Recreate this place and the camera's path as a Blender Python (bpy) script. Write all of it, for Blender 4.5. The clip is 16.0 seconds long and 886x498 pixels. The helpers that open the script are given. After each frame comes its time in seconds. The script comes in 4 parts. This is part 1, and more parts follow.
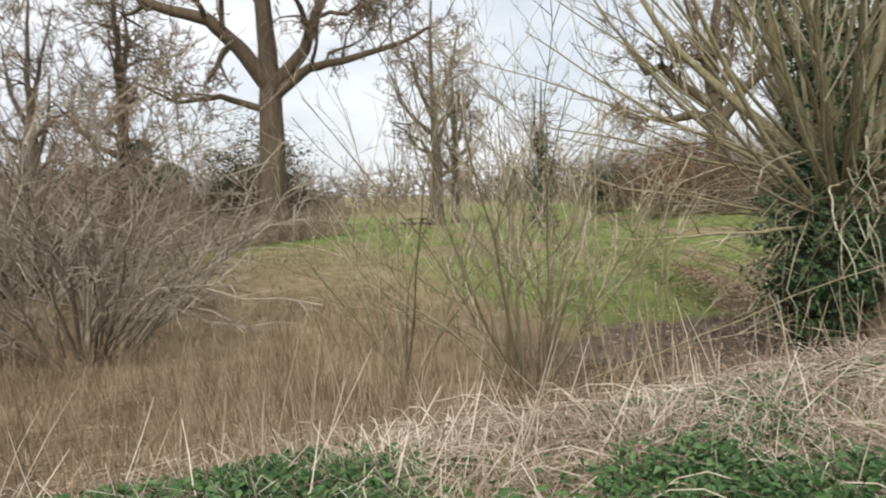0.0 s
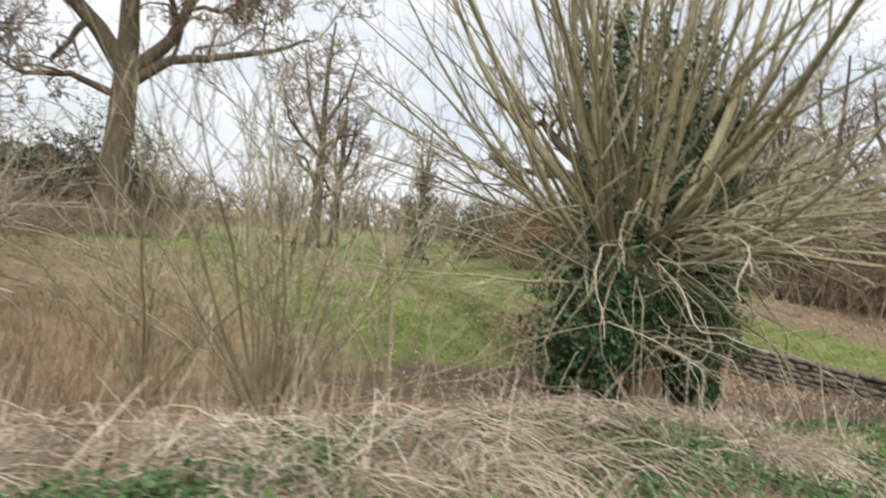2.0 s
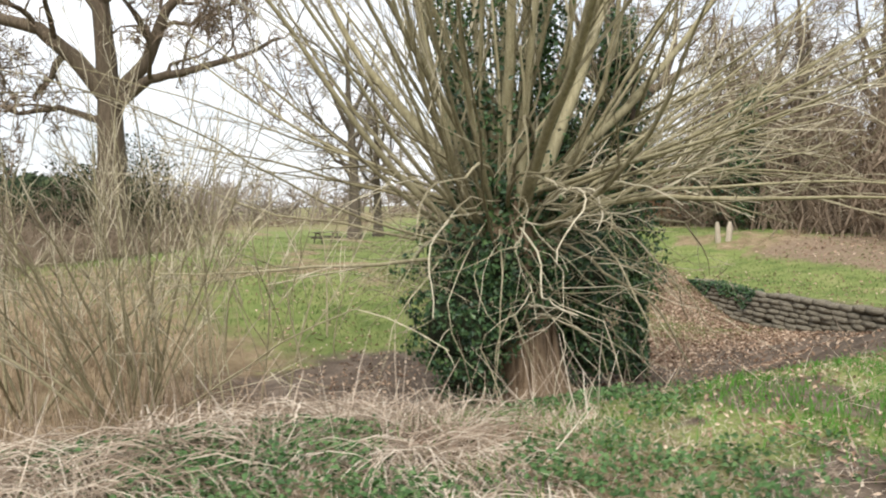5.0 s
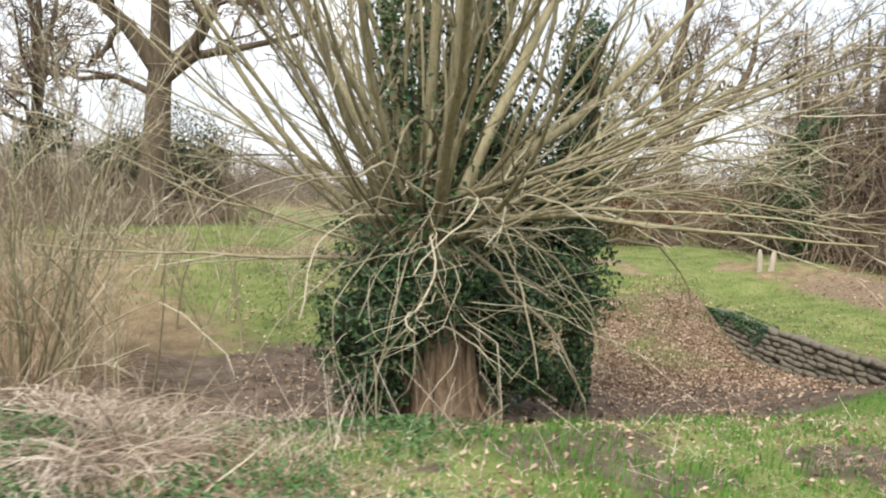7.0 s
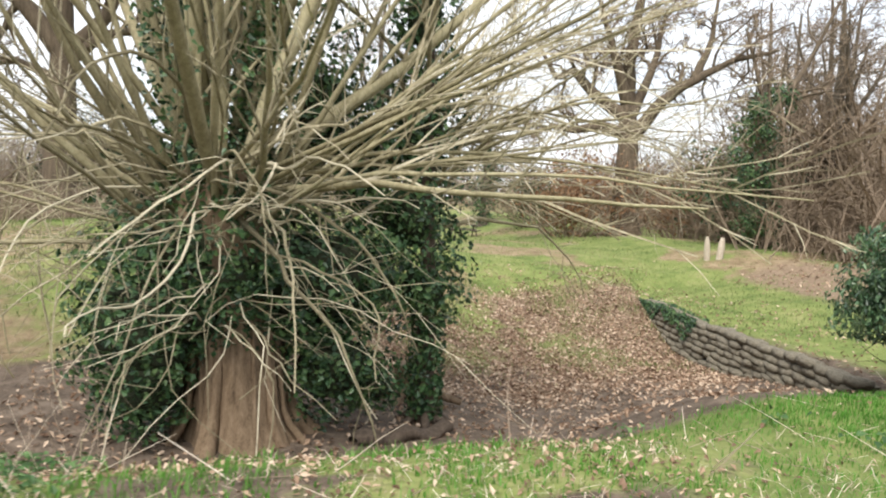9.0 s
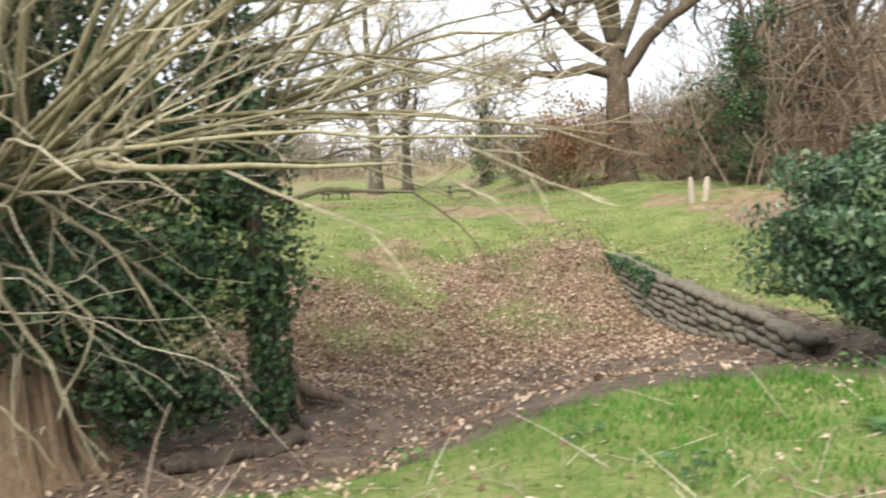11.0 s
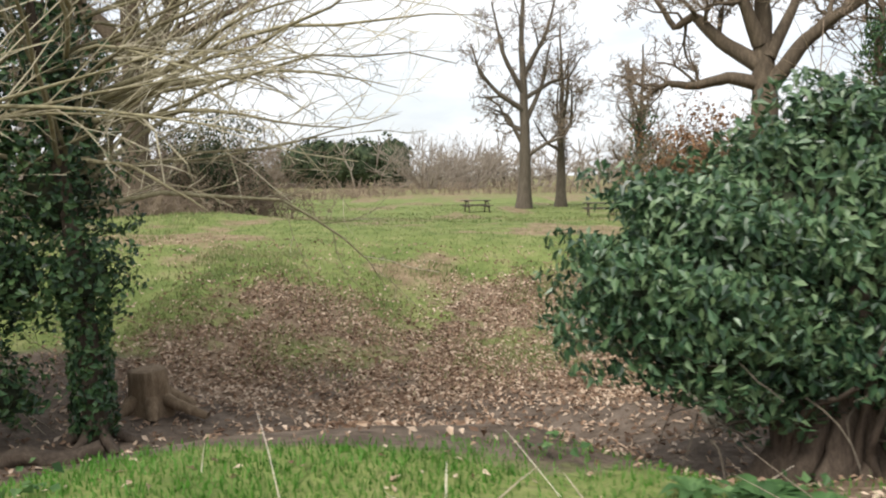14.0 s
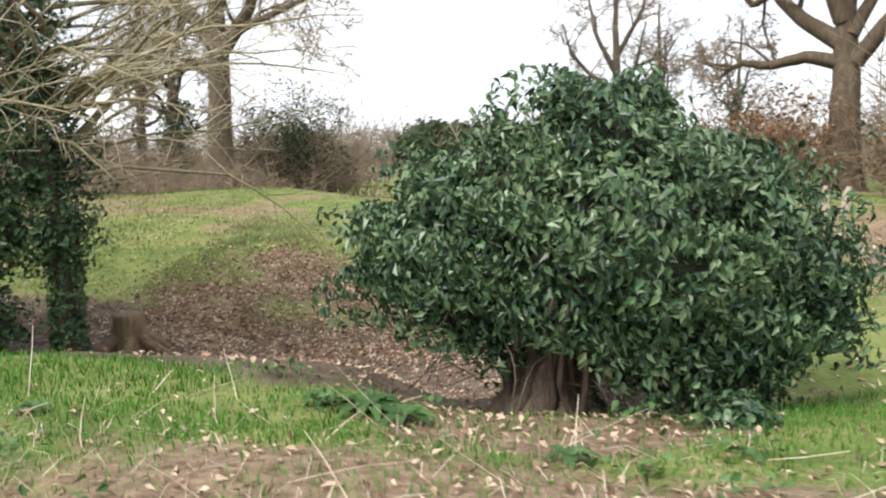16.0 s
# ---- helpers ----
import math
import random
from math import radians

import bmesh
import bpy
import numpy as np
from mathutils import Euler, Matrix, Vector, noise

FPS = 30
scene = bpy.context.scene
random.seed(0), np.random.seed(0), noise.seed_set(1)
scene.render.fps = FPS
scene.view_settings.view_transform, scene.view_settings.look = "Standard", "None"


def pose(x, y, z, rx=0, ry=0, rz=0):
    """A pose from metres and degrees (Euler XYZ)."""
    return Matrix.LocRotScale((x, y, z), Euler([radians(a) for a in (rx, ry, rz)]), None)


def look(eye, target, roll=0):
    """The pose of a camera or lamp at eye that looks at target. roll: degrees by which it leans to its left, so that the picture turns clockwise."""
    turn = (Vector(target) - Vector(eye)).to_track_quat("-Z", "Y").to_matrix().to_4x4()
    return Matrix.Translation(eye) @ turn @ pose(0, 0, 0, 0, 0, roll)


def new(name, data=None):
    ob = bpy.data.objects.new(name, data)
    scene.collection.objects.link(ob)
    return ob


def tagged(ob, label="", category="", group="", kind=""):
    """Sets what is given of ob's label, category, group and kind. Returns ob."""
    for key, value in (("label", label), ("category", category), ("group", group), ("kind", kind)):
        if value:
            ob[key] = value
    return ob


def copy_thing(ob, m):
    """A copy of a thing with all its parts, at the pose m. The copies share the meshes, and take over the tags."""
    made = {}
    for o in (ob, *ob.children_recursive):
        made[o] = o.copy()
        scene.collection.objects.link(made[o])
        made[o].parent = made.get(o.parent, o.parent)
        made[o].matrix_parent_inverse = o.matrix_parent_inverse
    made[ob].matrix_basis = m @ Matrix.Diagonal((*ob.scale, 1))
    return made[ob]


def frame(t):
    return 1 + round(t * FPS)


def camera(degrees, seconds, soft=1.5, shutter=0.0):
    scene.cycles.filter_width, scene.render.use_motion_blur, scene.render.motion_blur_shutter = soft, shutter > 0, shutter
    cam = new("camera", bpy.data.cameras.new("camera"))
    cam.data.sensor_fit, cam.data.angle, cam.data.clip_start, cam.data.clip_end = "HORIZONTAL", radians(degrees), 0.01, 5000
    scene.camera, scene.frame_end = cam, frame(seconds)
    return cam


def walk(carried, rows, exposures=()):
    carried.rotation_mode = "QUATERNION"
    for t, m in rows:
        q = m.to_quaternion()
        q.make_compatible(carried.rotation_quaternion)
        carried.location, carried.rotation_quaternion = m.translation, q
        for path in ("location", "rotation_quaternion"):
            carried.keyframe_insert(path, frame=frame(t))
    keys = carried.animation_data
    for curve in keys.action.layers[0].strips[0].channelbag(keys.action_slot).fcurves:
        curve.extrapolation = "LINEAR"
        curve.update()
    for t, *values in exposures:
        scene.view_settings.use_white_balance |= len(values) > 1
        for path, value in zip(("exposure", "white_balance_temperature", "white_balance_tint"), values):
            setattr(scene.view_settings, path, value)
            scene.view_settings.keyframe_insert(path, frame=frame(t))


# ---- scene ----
cam = camera(61.9, 16.0, soft=2.0, shutter=0.4)
PATH = [
    (0, (0.349, 0.523, 1.457), (1.161, 2.34, 1.309), -1.5),
    (0.5, (0.706, 0.283, 1.547), (1.395, 2.152, 1.423), -2.8),
    (1, (1.022, -0.007, 1.646), (1.982, 1.743, 1.556), -1.8),
    (1.5, (1.414, 0.201, 1.582), (2.303, 1.99, 1.51), 4.4),
    (2, (2.154, 0.252, 1.325), (3.214, 1.948, 1.282), 6.8),
    (2.5, (2.709, -0.033, 1.284), (3.774, 1.641, 1.038), 4.7),
    (3, (3.168, -0.193, 1.331), (4.167, 1.506, 0.993), 2.9),
    (3.5, (3.589, -0.395, 1.485), (4.724, 1.236, 1.263), 2.8),
    (3.7, (3.834, -0.343, 1.464), (4.904, 1.337, 1.29), 1.7),
    (5.8, (5.762, -1.09, 1.754), (6.541, 0.75, 1.651), 1.0),
    (6, (5.994, -1.113, 1.794), (6.806, 0.708, 1.639), 4.2),
    (6.5, (6.657, -1.344, 1.679), (7.594, 0.421, 1.585), 4.6),
    (7, (7.289, -1.253, 1.713), (7.933, 0.635, 1.573), 4.3),
    (7.5, (8.01, -1.122, 1.703), (8.726, 0.742, 1.596), 4.9),
    (8, (8.781, -0.986, 1.693), (9.336, 0.933, 1.596), 4.7),
    (8.5, (9.398, -0.452, 1.531), (10.016, 1.448, 1.437), 4.3),
    (8.7, (9.589, -0.364, 1.541), (10.262, 1.516, 1.424), 4.0),
    (10.8, (12.172, 0.482, 1.508), (12.614, 2.416, 1.26), -3.6),
    (11, (12.417, 0.481, 1.579), (12.987, 2.382, 1.331), -2.0),
    (11.5, (13.083, 0.603, 1.595), (13.704, 2.489, 1.356), -2.4),
    (12, (13.983, 0.507, 1.702), (14.408, 2.455, 1.535), -2.8),
    (12.5, (14.564, 0.952, 1.542), (14.95, 2.91, 1.405), -4.0),
    (13, (15.067, 0.947, 1.504), (15.198, 2.94, 1.389), -1.8),
    (13.5, (15.709, 0.981, 1.429), (15.743, 2.972, 1.248), 1.2),
    (14, (16.34, 0.827, 1.435), (16.384, 2.816, 1.236), -0.3),
    (14.5, (16.943, 0.545, 1.444), (16.835, 2.531, 1.236), 0.4),
    (15, (17.697, 0.357, 1.444), (17.611, 2.341, 1.202), -0.1),
    (15.5, (18.311, 0.136, 1.467), (18.174, 2.117, 1.234), -0.2),
    (16, (18.974, -0.086, 1.427), (18.685, 1.877, 1.176), 0.3),
]
walk(cam, [(t, look(eye, target, roll)) for t, eye, target, roll in PATH],
     exposures=[(0.0, 0.35), (2.0, 0.4), (3.5, 0.6), (6.5, 0.75), (8.5, 0.9), (11.0, 0.95), (12.0, 0.85), (15.0, 0.55), (16.0, 0.85)])

# ---- light: a bright, thinly overcast sky and a veiled sun ----
SUN_UP, SUN_ROUND = radians(52), radians(215)
world = bpy.data.worlds.new("sky")
scene.world = world
world.use_nodes = True
wt = world.node_tree
wt.nodes.clear()
w_out = wt.nodes.new("ShaderNodeOutputWorld")
w_bg = wt.nodes.new("ShaderNodeBackground")
w_sky = wt.nodes.new("ShaderNodeTexSky")
w_sky.sky_type = "NISHITA"
w_sky.sun_disc = False
w_sky.sun_elevation = SUN_UP
w_sky.sun_rotation = SUN_ROUND
w_sky.dust_density = 3.0
w_co = wt.nodes.new("ShaderNodeTexCoord")
w_map = wt.nodes.new("ShaderNodeMapping")
w_map.inputs["Scale"].default_value = (1.0, 1.0, 3.0)
w_noise = wt.nodes.new("ShaderNodeTexNoise")
w_noise.inputs["Scale"].default_value = 2.6
w_noise.inputs["Detail"].default_value = 7
w_noise.inputs["Roughness"].default_value = 0.6
w_ramp = wt.nodes.new("ShaderNodeValToRGB")
w_ramp.color_ramp.elements[0].position = 0.36
w_ramp.color_ramp.elements[0].color = (0.62, 0.62, 0.62, 1)
w_ramp.color_ramp.elements[1].position = 0.58
w_ramp.color_ramp.elements[1].color = (1, 1, 1, 1)
w_mix = wt.nodes.new("ShaderNodeMix")
w_mix.data_type = "RGBA"
w_mix.inputs[7].default_value = (7.9, 8.15, 8.5, 1)
wt.links.new(w_co.outputs["Generated"], w_map.inputs[0])
wt.links.new(w_map.outputs[0], w_noise.inputs["Vector"])
wt.links.new(w_noise.outputs[0], w_ramp.inputs[0])
wt.links.new(w_ramp.outputs[0], w_mix.inputs[0])
wt.links.new(w_sky.outputs[0], w_mix.inputs[6])
wt.links.new(w_mix.outputs[2], w_bg.inputs[0])
w_bg.inputs[1].default_value = 0.1
wt.links.new(w_bg.outputs[0], w_out.inputs[0])

sun_data = bpy.data.lights.new("sun", "SUN")
sun_data.energy = 2.6
sun_data.angle = radians(24)
sun_data.color = (1.0, 0.95, 0.88)
sun = new("sun", sun_data)
sun.matrix_world = look((0, 0, 30), (30 * math.sin(SUN_ROUND) * -1, -30 * math.cos(SUN_ROUND), 30 - 30 * math.tan(SUN_UP)))


# ---- materials ----
def mat(name, stops, scale=6.0, rough=0.85, bump=0.3, fine=60.0, stretch=(1, 1, 1), per_piece=0.0, gloss=0.3, spread=1.0, through_light=0.0):
    """Colours spread by a coarse and a fine noise, with relief; per_piece: each object or island takes its own shade."""
    m = bpy.data.materials.new(name)
    m.use_nodes = True
    nt = m.node_tree
    bs = nt.nodes["Principled BSDF"]
    co = nt.nodes.new("ShaderNodeTexCoord")
    mp = nt.nodes.new("ShaderNodeMapping")
    mp.inputs["Scale"].default_value = stretch
    nt.links.new(co.outputs["Object"], mp.inputs[0])
    n1 = nt.nodes.new("ShaderNodeTexNoise")
    n1.inputs["Scale"].default_value = scale
    n1.inputs["Detail"].default_value = 5
    n2 = nt.nodes.new("ShaderNodeTexNoise")
    n2.inputs["Scale"].default_value = fine
    n2.inputs["Detail"].default_value = 3
    for n in (n1, n2):
        nt.links.new(mp.outputs[0], n.inputs["Vector"])
    add = nt.nodes.new("ShaderNodeMath")
    add.operation = "MULTIPLY_ADD"
    add.inputs[1].default_value = 0.45
    nt.links.new(n2.outputs[0], add.inputs[0])
    half = nt.nodes.new("ShaderNodeMath")
    half.operation = "MULTIPLY"
    half.inputs[1].default_value = 0.55
    nt.links.new(n1.outputs[0], half.inputs[0])
    nt.links.new(half.outputs[0], add.inputs[2])
    last = add.outputs[0]
    if per_piece:
        geo = nt.nodes.new("ShaderNodeNewGeometry")
        pp = nt.nodes.new("ShaderNodeMath")
        pp.operation = "MULTIPLY_ADD"
        pp.inputs[1].default_value = per_piece
        nt.links.new(geo.outputs["Random Per Island"], pp.inputs[0])
        sub = nt.nodes.new("ShaderNodeMath")
        sub.operation = "SUBTRACT"
        sub.inputs[1].default_value = per_piece / 2
        nt.links.new(last, sub.inputs[0])
        nt.links.new(sub.outputs[0], pp.inputs[2])
        last = pp.outputs[0]
    ramp = nt.nodes.new("ShaderNodeValToRGB")
    cr = ramp.color_ramp
    lo, hi = 0.5 - 0.2 * spread, 0.5 + 0.2 * spread
    for i, c in enumerate(stops):
        p = lo + (hi - lo) * i / max(1, len(stops) - 1)
        e = cr.elements[i] if i < 2 else cr.elements.new(p)
        e.position = p
        e.color = (*c, 1)
    for i, c in enumerate(stops):
        cr.elements[i].position = lo + (hi - lo) * i / max(1, len(stops) - 1)
        cr.elements[i].color = (*c, 1)
    nt.links.new(last, ramp.inputs[0])
    nt.links.new(ramp.outputs[0], bs.inputs["Base Color"])
    bs.inputs["Roughness"].default_value = rough
    bs.inputs["Specular IOR Level"].default_value = gloss
    if bump:
        bp = nt.nodes.new("ShaderNodeBump")
        bp.inputs["Strength"].default_value = bump
        bp.inputs["Distance"].default_value = 0.02
        nt.links.new(add.outputs[0], bp.inputs["Height"])
        nt.links.new(bp.outputs[0], bs.inputs["Normal"])
    if through_light:
        tr = nt.nodes.new("ShaderNodeBsdfTranslucent")
        nt.links.new(ramp.outputs[0], tr.inputs[0])
        mx = nt.nodes.new("ShaderNodeMixShader")
        mx.inputs[0].default_value = through_light
        nt.links.new(bs.outputs[0], mx.inputs[1])
        nt.links.new(tr.outputs[0], mx.inputs[2])
        nt.links.new(mx.outputs[0], nt.nodes["Material Output"].inputs[0])
    return m


BARK_OAK = mat("oak_bark", [(0.05, 0.038, 0.027), (0.11, 0.084, 0.058), (0.18, 0.14, 0.095)], 3, 0.9, 0.8, 25, (3, 3, 0.6))
BARK_FAR = mat("far_bark", [(0.06, 0.048, 0.035), (0.105, 0.086, 0.064), (0.16, 0.135, 0.10)], 3, 0.9, 0.4, 25, (3, 3, 0.6))
TWIG_FAR = mat("far_twigs", [(0.13, 0.095, 0.065), (0.21, 0.16, 0.115), (0.28, 0.22, 0.16)], 1.5, 0.9, 0.0, 12, per_piece=0.3)
BARK_WILLOW = mat("willow_bark", [(0.14, 0.12, 0.07), (0.25, 0.22, 0.13), (0.37, 0.335, 0.215)], 5, 0.85, 0.4, 40, (3, 3, 0.5), per_piece=0.25)
TWIG_WILLOW = mat("willow_twigs", [(0.16, 0.138, 0.085), (0.29, 0.255, 0.165), (0.52, 0.47, 0.35)], 3, 0.8, 0.0, 30, per_piece=0.5)
TRUNK_OLD = mat("old_trunk", [(0.08, 0.055, 0.035), (0.19, 0.135, 0.085), (0.30, 0.22, 0.15)], 4, 0.95, 1.0, 30, (4, 4, 0.5))
TRUNK_DARK = mat("dark_trunk", [(0.035, 0.026, 0.019), (0.08, 0.06, 0.045), (0.14, 0.11, 0.082)], 5, 0.95, 1.0, 30, (4, 4, 0.6))
IVY = mat("ivy_leaves", [(0.015, 0.04, 0.02), (0.04, 0.09, 0.04), (0.08, 0.145, 0.064), (0.15, 0.22, 0.105)], 1.2, 0.38, 0.0, 20, per_piece=0.4, gloss=0.5, through_light=0.1)
IVY_DARK = mat("ivy_shade_leaves", [(0.012, 0.032, 0.014), (0.028, 0.07, 0.028), (0.055, 0.115, 0.04), (0.09, 0.15, 0.05)], 1.2, 0.45, 0.0, 20, per_piece=0.4, gloss=0.4, through_light=0.1)
# Near-black filler: the shade between ivy leaves is put into this colour.
IVY_CORE = mat("ivy_inner_shade", [(0.010, 0.014, 0.008), (0.025, 0.032, 0.016), (0.05, 0.045, 0.025)], 8, 0.95, 1.0, 40)
GRASS = mat("grass_blades", [(0.04, 0.125, 0.012), (0.075, 0.21, 0.022), (0.11, 0.28, 0.045), (0.17, 0.31, 0.08)], 0.6, 0.6, 0.0, 6, per_piece=0.35, through_light=0.3)
FIELD = mat("field_grass", [(0.09, 0.14, 0.04), (0.15, 0.205, 0.065), (0.24, 0.26, 0.11), (0.37, 0.33, 0.19)], 0.25, 0.7, 0.0, 2.5, per_piece=0.3, through_light=0.25)
STRAW = mat("straw", [(0.25, 0.19, 0.135), (0.41, 0.325, 0.25), (0.57, 0.475, 0.375), (0.70, 0.62, 0.51)], 1.0, 0.7, 0.0, 10, per_piece=0.5, through_light=0.2)
DEAD = mat("dead_stems", [(0.13, 0.085, 0.05), (0.23, 0.16, 0.10), (0.34, 0.25, 0.165), (0.46, 0.37, 0.26)], 0.8, 0.8, 0.0, 10, per_piece=0.45, through_light=0.1)
LEAF = mat("fallen_leaves", [(0.14, 0.085, 0.055), (0.27, 0.175, 0.115), (0.41, 0.29, 0.20), (0.58, 0.46, 0.35)], 0.8, 0.75, 0.0, 10, per_piece=0.55, through_light=0.15)
COPPER = mat("copper_leaves", [(0.14, 0.07, 0.035), (0.24, 0.13, 0.07), (0.34, 0.20, 0.11)], 1.0, 0.75, 0.0, 10, per_piece=0.5, through_light=0.25)
HERB = mat("herb_leaves", [(0.035, 0.08, 0.025), (0.07, 0.145, 0.045), (0.13, 0.22, 0.08)], 1.5, 0.55, 0.0, 15, per_piece=0.4, through_light=0.25)
STONE = mat("bag_stone", [(0.06, 0.055, 0.04), (0.13, 0.115, 0.085), (0.22, 0.195, 0.15)], 5, 0.95, 0.8, 45, per_piece=0.2)
TIMBER = mat("weathered_timber", [(0.045, 0.036, 0.026), (0.09, 0.074, 0.056), (0.16, 0.135, 0.105)], 4, 0.85, 0.5, 40, (1, 6, 6))
PALE = mat("pale_timber", [(0.27, 0.22, 0.16), (0.40, 0.345, 0.27), (0.54, 0.485, 0.40)], 5, 0.85, 0.5, 40, (4, 4, 0.7))
YEW = mat("yew_leaves", [(0.02, 0.035, 0.015), (0.045, 0.065, 0.028), (0.08, 0.10, 0.045)], 0.5, 0.8, 0.0, 6, per_piece=0.4)
# Almost black, painting in the shade within the drain mouth.
HOLE = mat("pipe_hole_shade", [(0.01, 0.009, 0.008), (0.02, 0.018, 0.015)], 8, 0.9, 0.2, 40)
HAZE_WOOD = mat("far_wood", [(0.17, 0.14, 0.11), (0.25, 0.21, 0.17), (0.32, 0.28, 0.22)], 0.3, 0.95, 0.0, 3, per_piece=0.3)


def ground_material():
    """Turf, dry thatch, dark leaf mould and leaf litter, laid by the masks that the ground carries."""
    m = bpy.data.materials.new("turf_and_mould")
    m.use_nodes = True
    nt = m.node_tree
    bs = nt.nodes["Principled BSDF"]
    bs.inputs["Roughness"].default_value = 0.95
    bs.inputs["Specular IOR Level"].default_value = 0.15
    at = nt.nodes.new("ShaderNodeAttribute")
    at.attribute_name = "cover"
    sep = nt.nodes.new("ShaderNodeSeparateColor")
    nt.links.new(at.outputs["Color"], sep.inputs[0])
    co = nt.nodes.new("ShaderNodeTexCoord")

    def noise_ramp(scale, stops, detail=6):
        n = nt.nodes.new("ShaderNodeTexNoise")
        n.inputs["Scale"].default_value = scale
        n.inputs["Detail"].default_value = detail
        n.inputs["Roughness"].default_value = 0.7
        nt.links.new(co.outputs["Object"], n.inputs["Vector"])
        r = nt.nodes.new("ShaderNodeValToRGB")
        for i, c in enumerate(stops):
            e = r.color_ramp.elements[i] if i < 2 else r.color_ramp.elements.new(0.9)
        for i, c in enumerate(stops):
            r.color_ramp.elements[i].position = 0.32 + 0.36 * i / (len(stops) - 1)
            r.color_ramp.elements[i].color = (*c, 1)
        nt.links.new(n.outputs[0], r.inputs[0])
        return n, r

    _, turf = noise_ramp(1.3, [(0.085, 0.115, 0.035), (0.13, 0.17, 0.05), (0.18, 0.21, 0.07), (0.24, 0.235, 0.105)], 9)
    _, dry = noise_ramp(2.2, [(0.13, 0.095, 0.055), (0.22, 0.165, 0.10), (0.31, 0.245, 0.155)], 9)
    _, mould = noise_ramp(3.0, [(0.065, 0.049, 0.037), (0.12, 0.092, 0.07), (0.20, 0.157, 0.122)], 9)
    _, litter = noise_ramp(9.0, [(0.12, 0.082, 0.055), (0.20, 0.145, 0.10), (0.31, 0.235, 0.165)], 9)
    n_edge, _ = noise_ramp(2.5, [(0, 0, 0), (1, 1, 1)], 8)
    last = turf.outputs[0]
    for channel, layer in ((0, dry), (1, mould), (2, litter)):
        f1 = nt.nodes.new("ShaderNodeMath")
        f1.operation = "ADD"
        nt.links.new(sep.outputs[channel], f1.inputs[0])
        nt.links.new(n_edge.outputs[0], f1.inputs[1])
        f2 = nt.nodes.new("ShaderNodeMapRange")
        f2.inputs["From Min"].default_value = 0.85
        f2.inputs["From Max"].default_value = 1.15
        nt.links.new(f1.outputs[0], f2.inputs[0])
        mx = nt.nodes.new("ShaderNodeMix")
        mx.data_type = "RGBA"
        nt.links.new(f2.outputs[0], mx.inputs[0])
        nt.links.new(last, mx.inputs[6])
        nt.links.new(layer.outputs[0], mx.inputs[7])
        last = mx.outputs[2]
    nt.links.new(last, bs.inputs["Base Color"])
    nb = nt.nodes.new("ShaderNodeTexNoise")
    nb.inputs["Scale"].default_value = 14
    nb.inputs["Detail"].default_value = 8
    nt.links.new(co.outputs["Object"], nb.inputs["Vector"])
    bp = nt.nodes.new("ShaderNodeBump")
    bp.inputs["Strength"].default_value = 0.9
    bp.inputs["Distance"].default_value = 0.06
    nt.links.new(nb.outputs[0], bp.inputs["Height"])
    nt.links.new(bp.outputs[0], bs.inputs["Normal"])
    return m


# ---- ground ----
def smooth(a, b, v):
    s = np.clip((np.asarray(v, float) - a) / (b - a), 0, 1)
    return s * s * (3 - 2 * s)


def waves(x, y):
    return (np.sin(1.7 * x + 0.6 * y + 1) * np.sin(1.3 * y - 0.5 * x) + 0.6 * np.sin(3.1 * x - 2.3 * y) * np.sin(2.7 * y + 1.1 * x + 2)
            + 0.4 * np.sin(5.9 * x + 4.1 * y) * np.sin(6.3 * y - 3.7 * x + 1))


def wall_x(y):
    return 19.6 + (y - 8.7) * 0.216


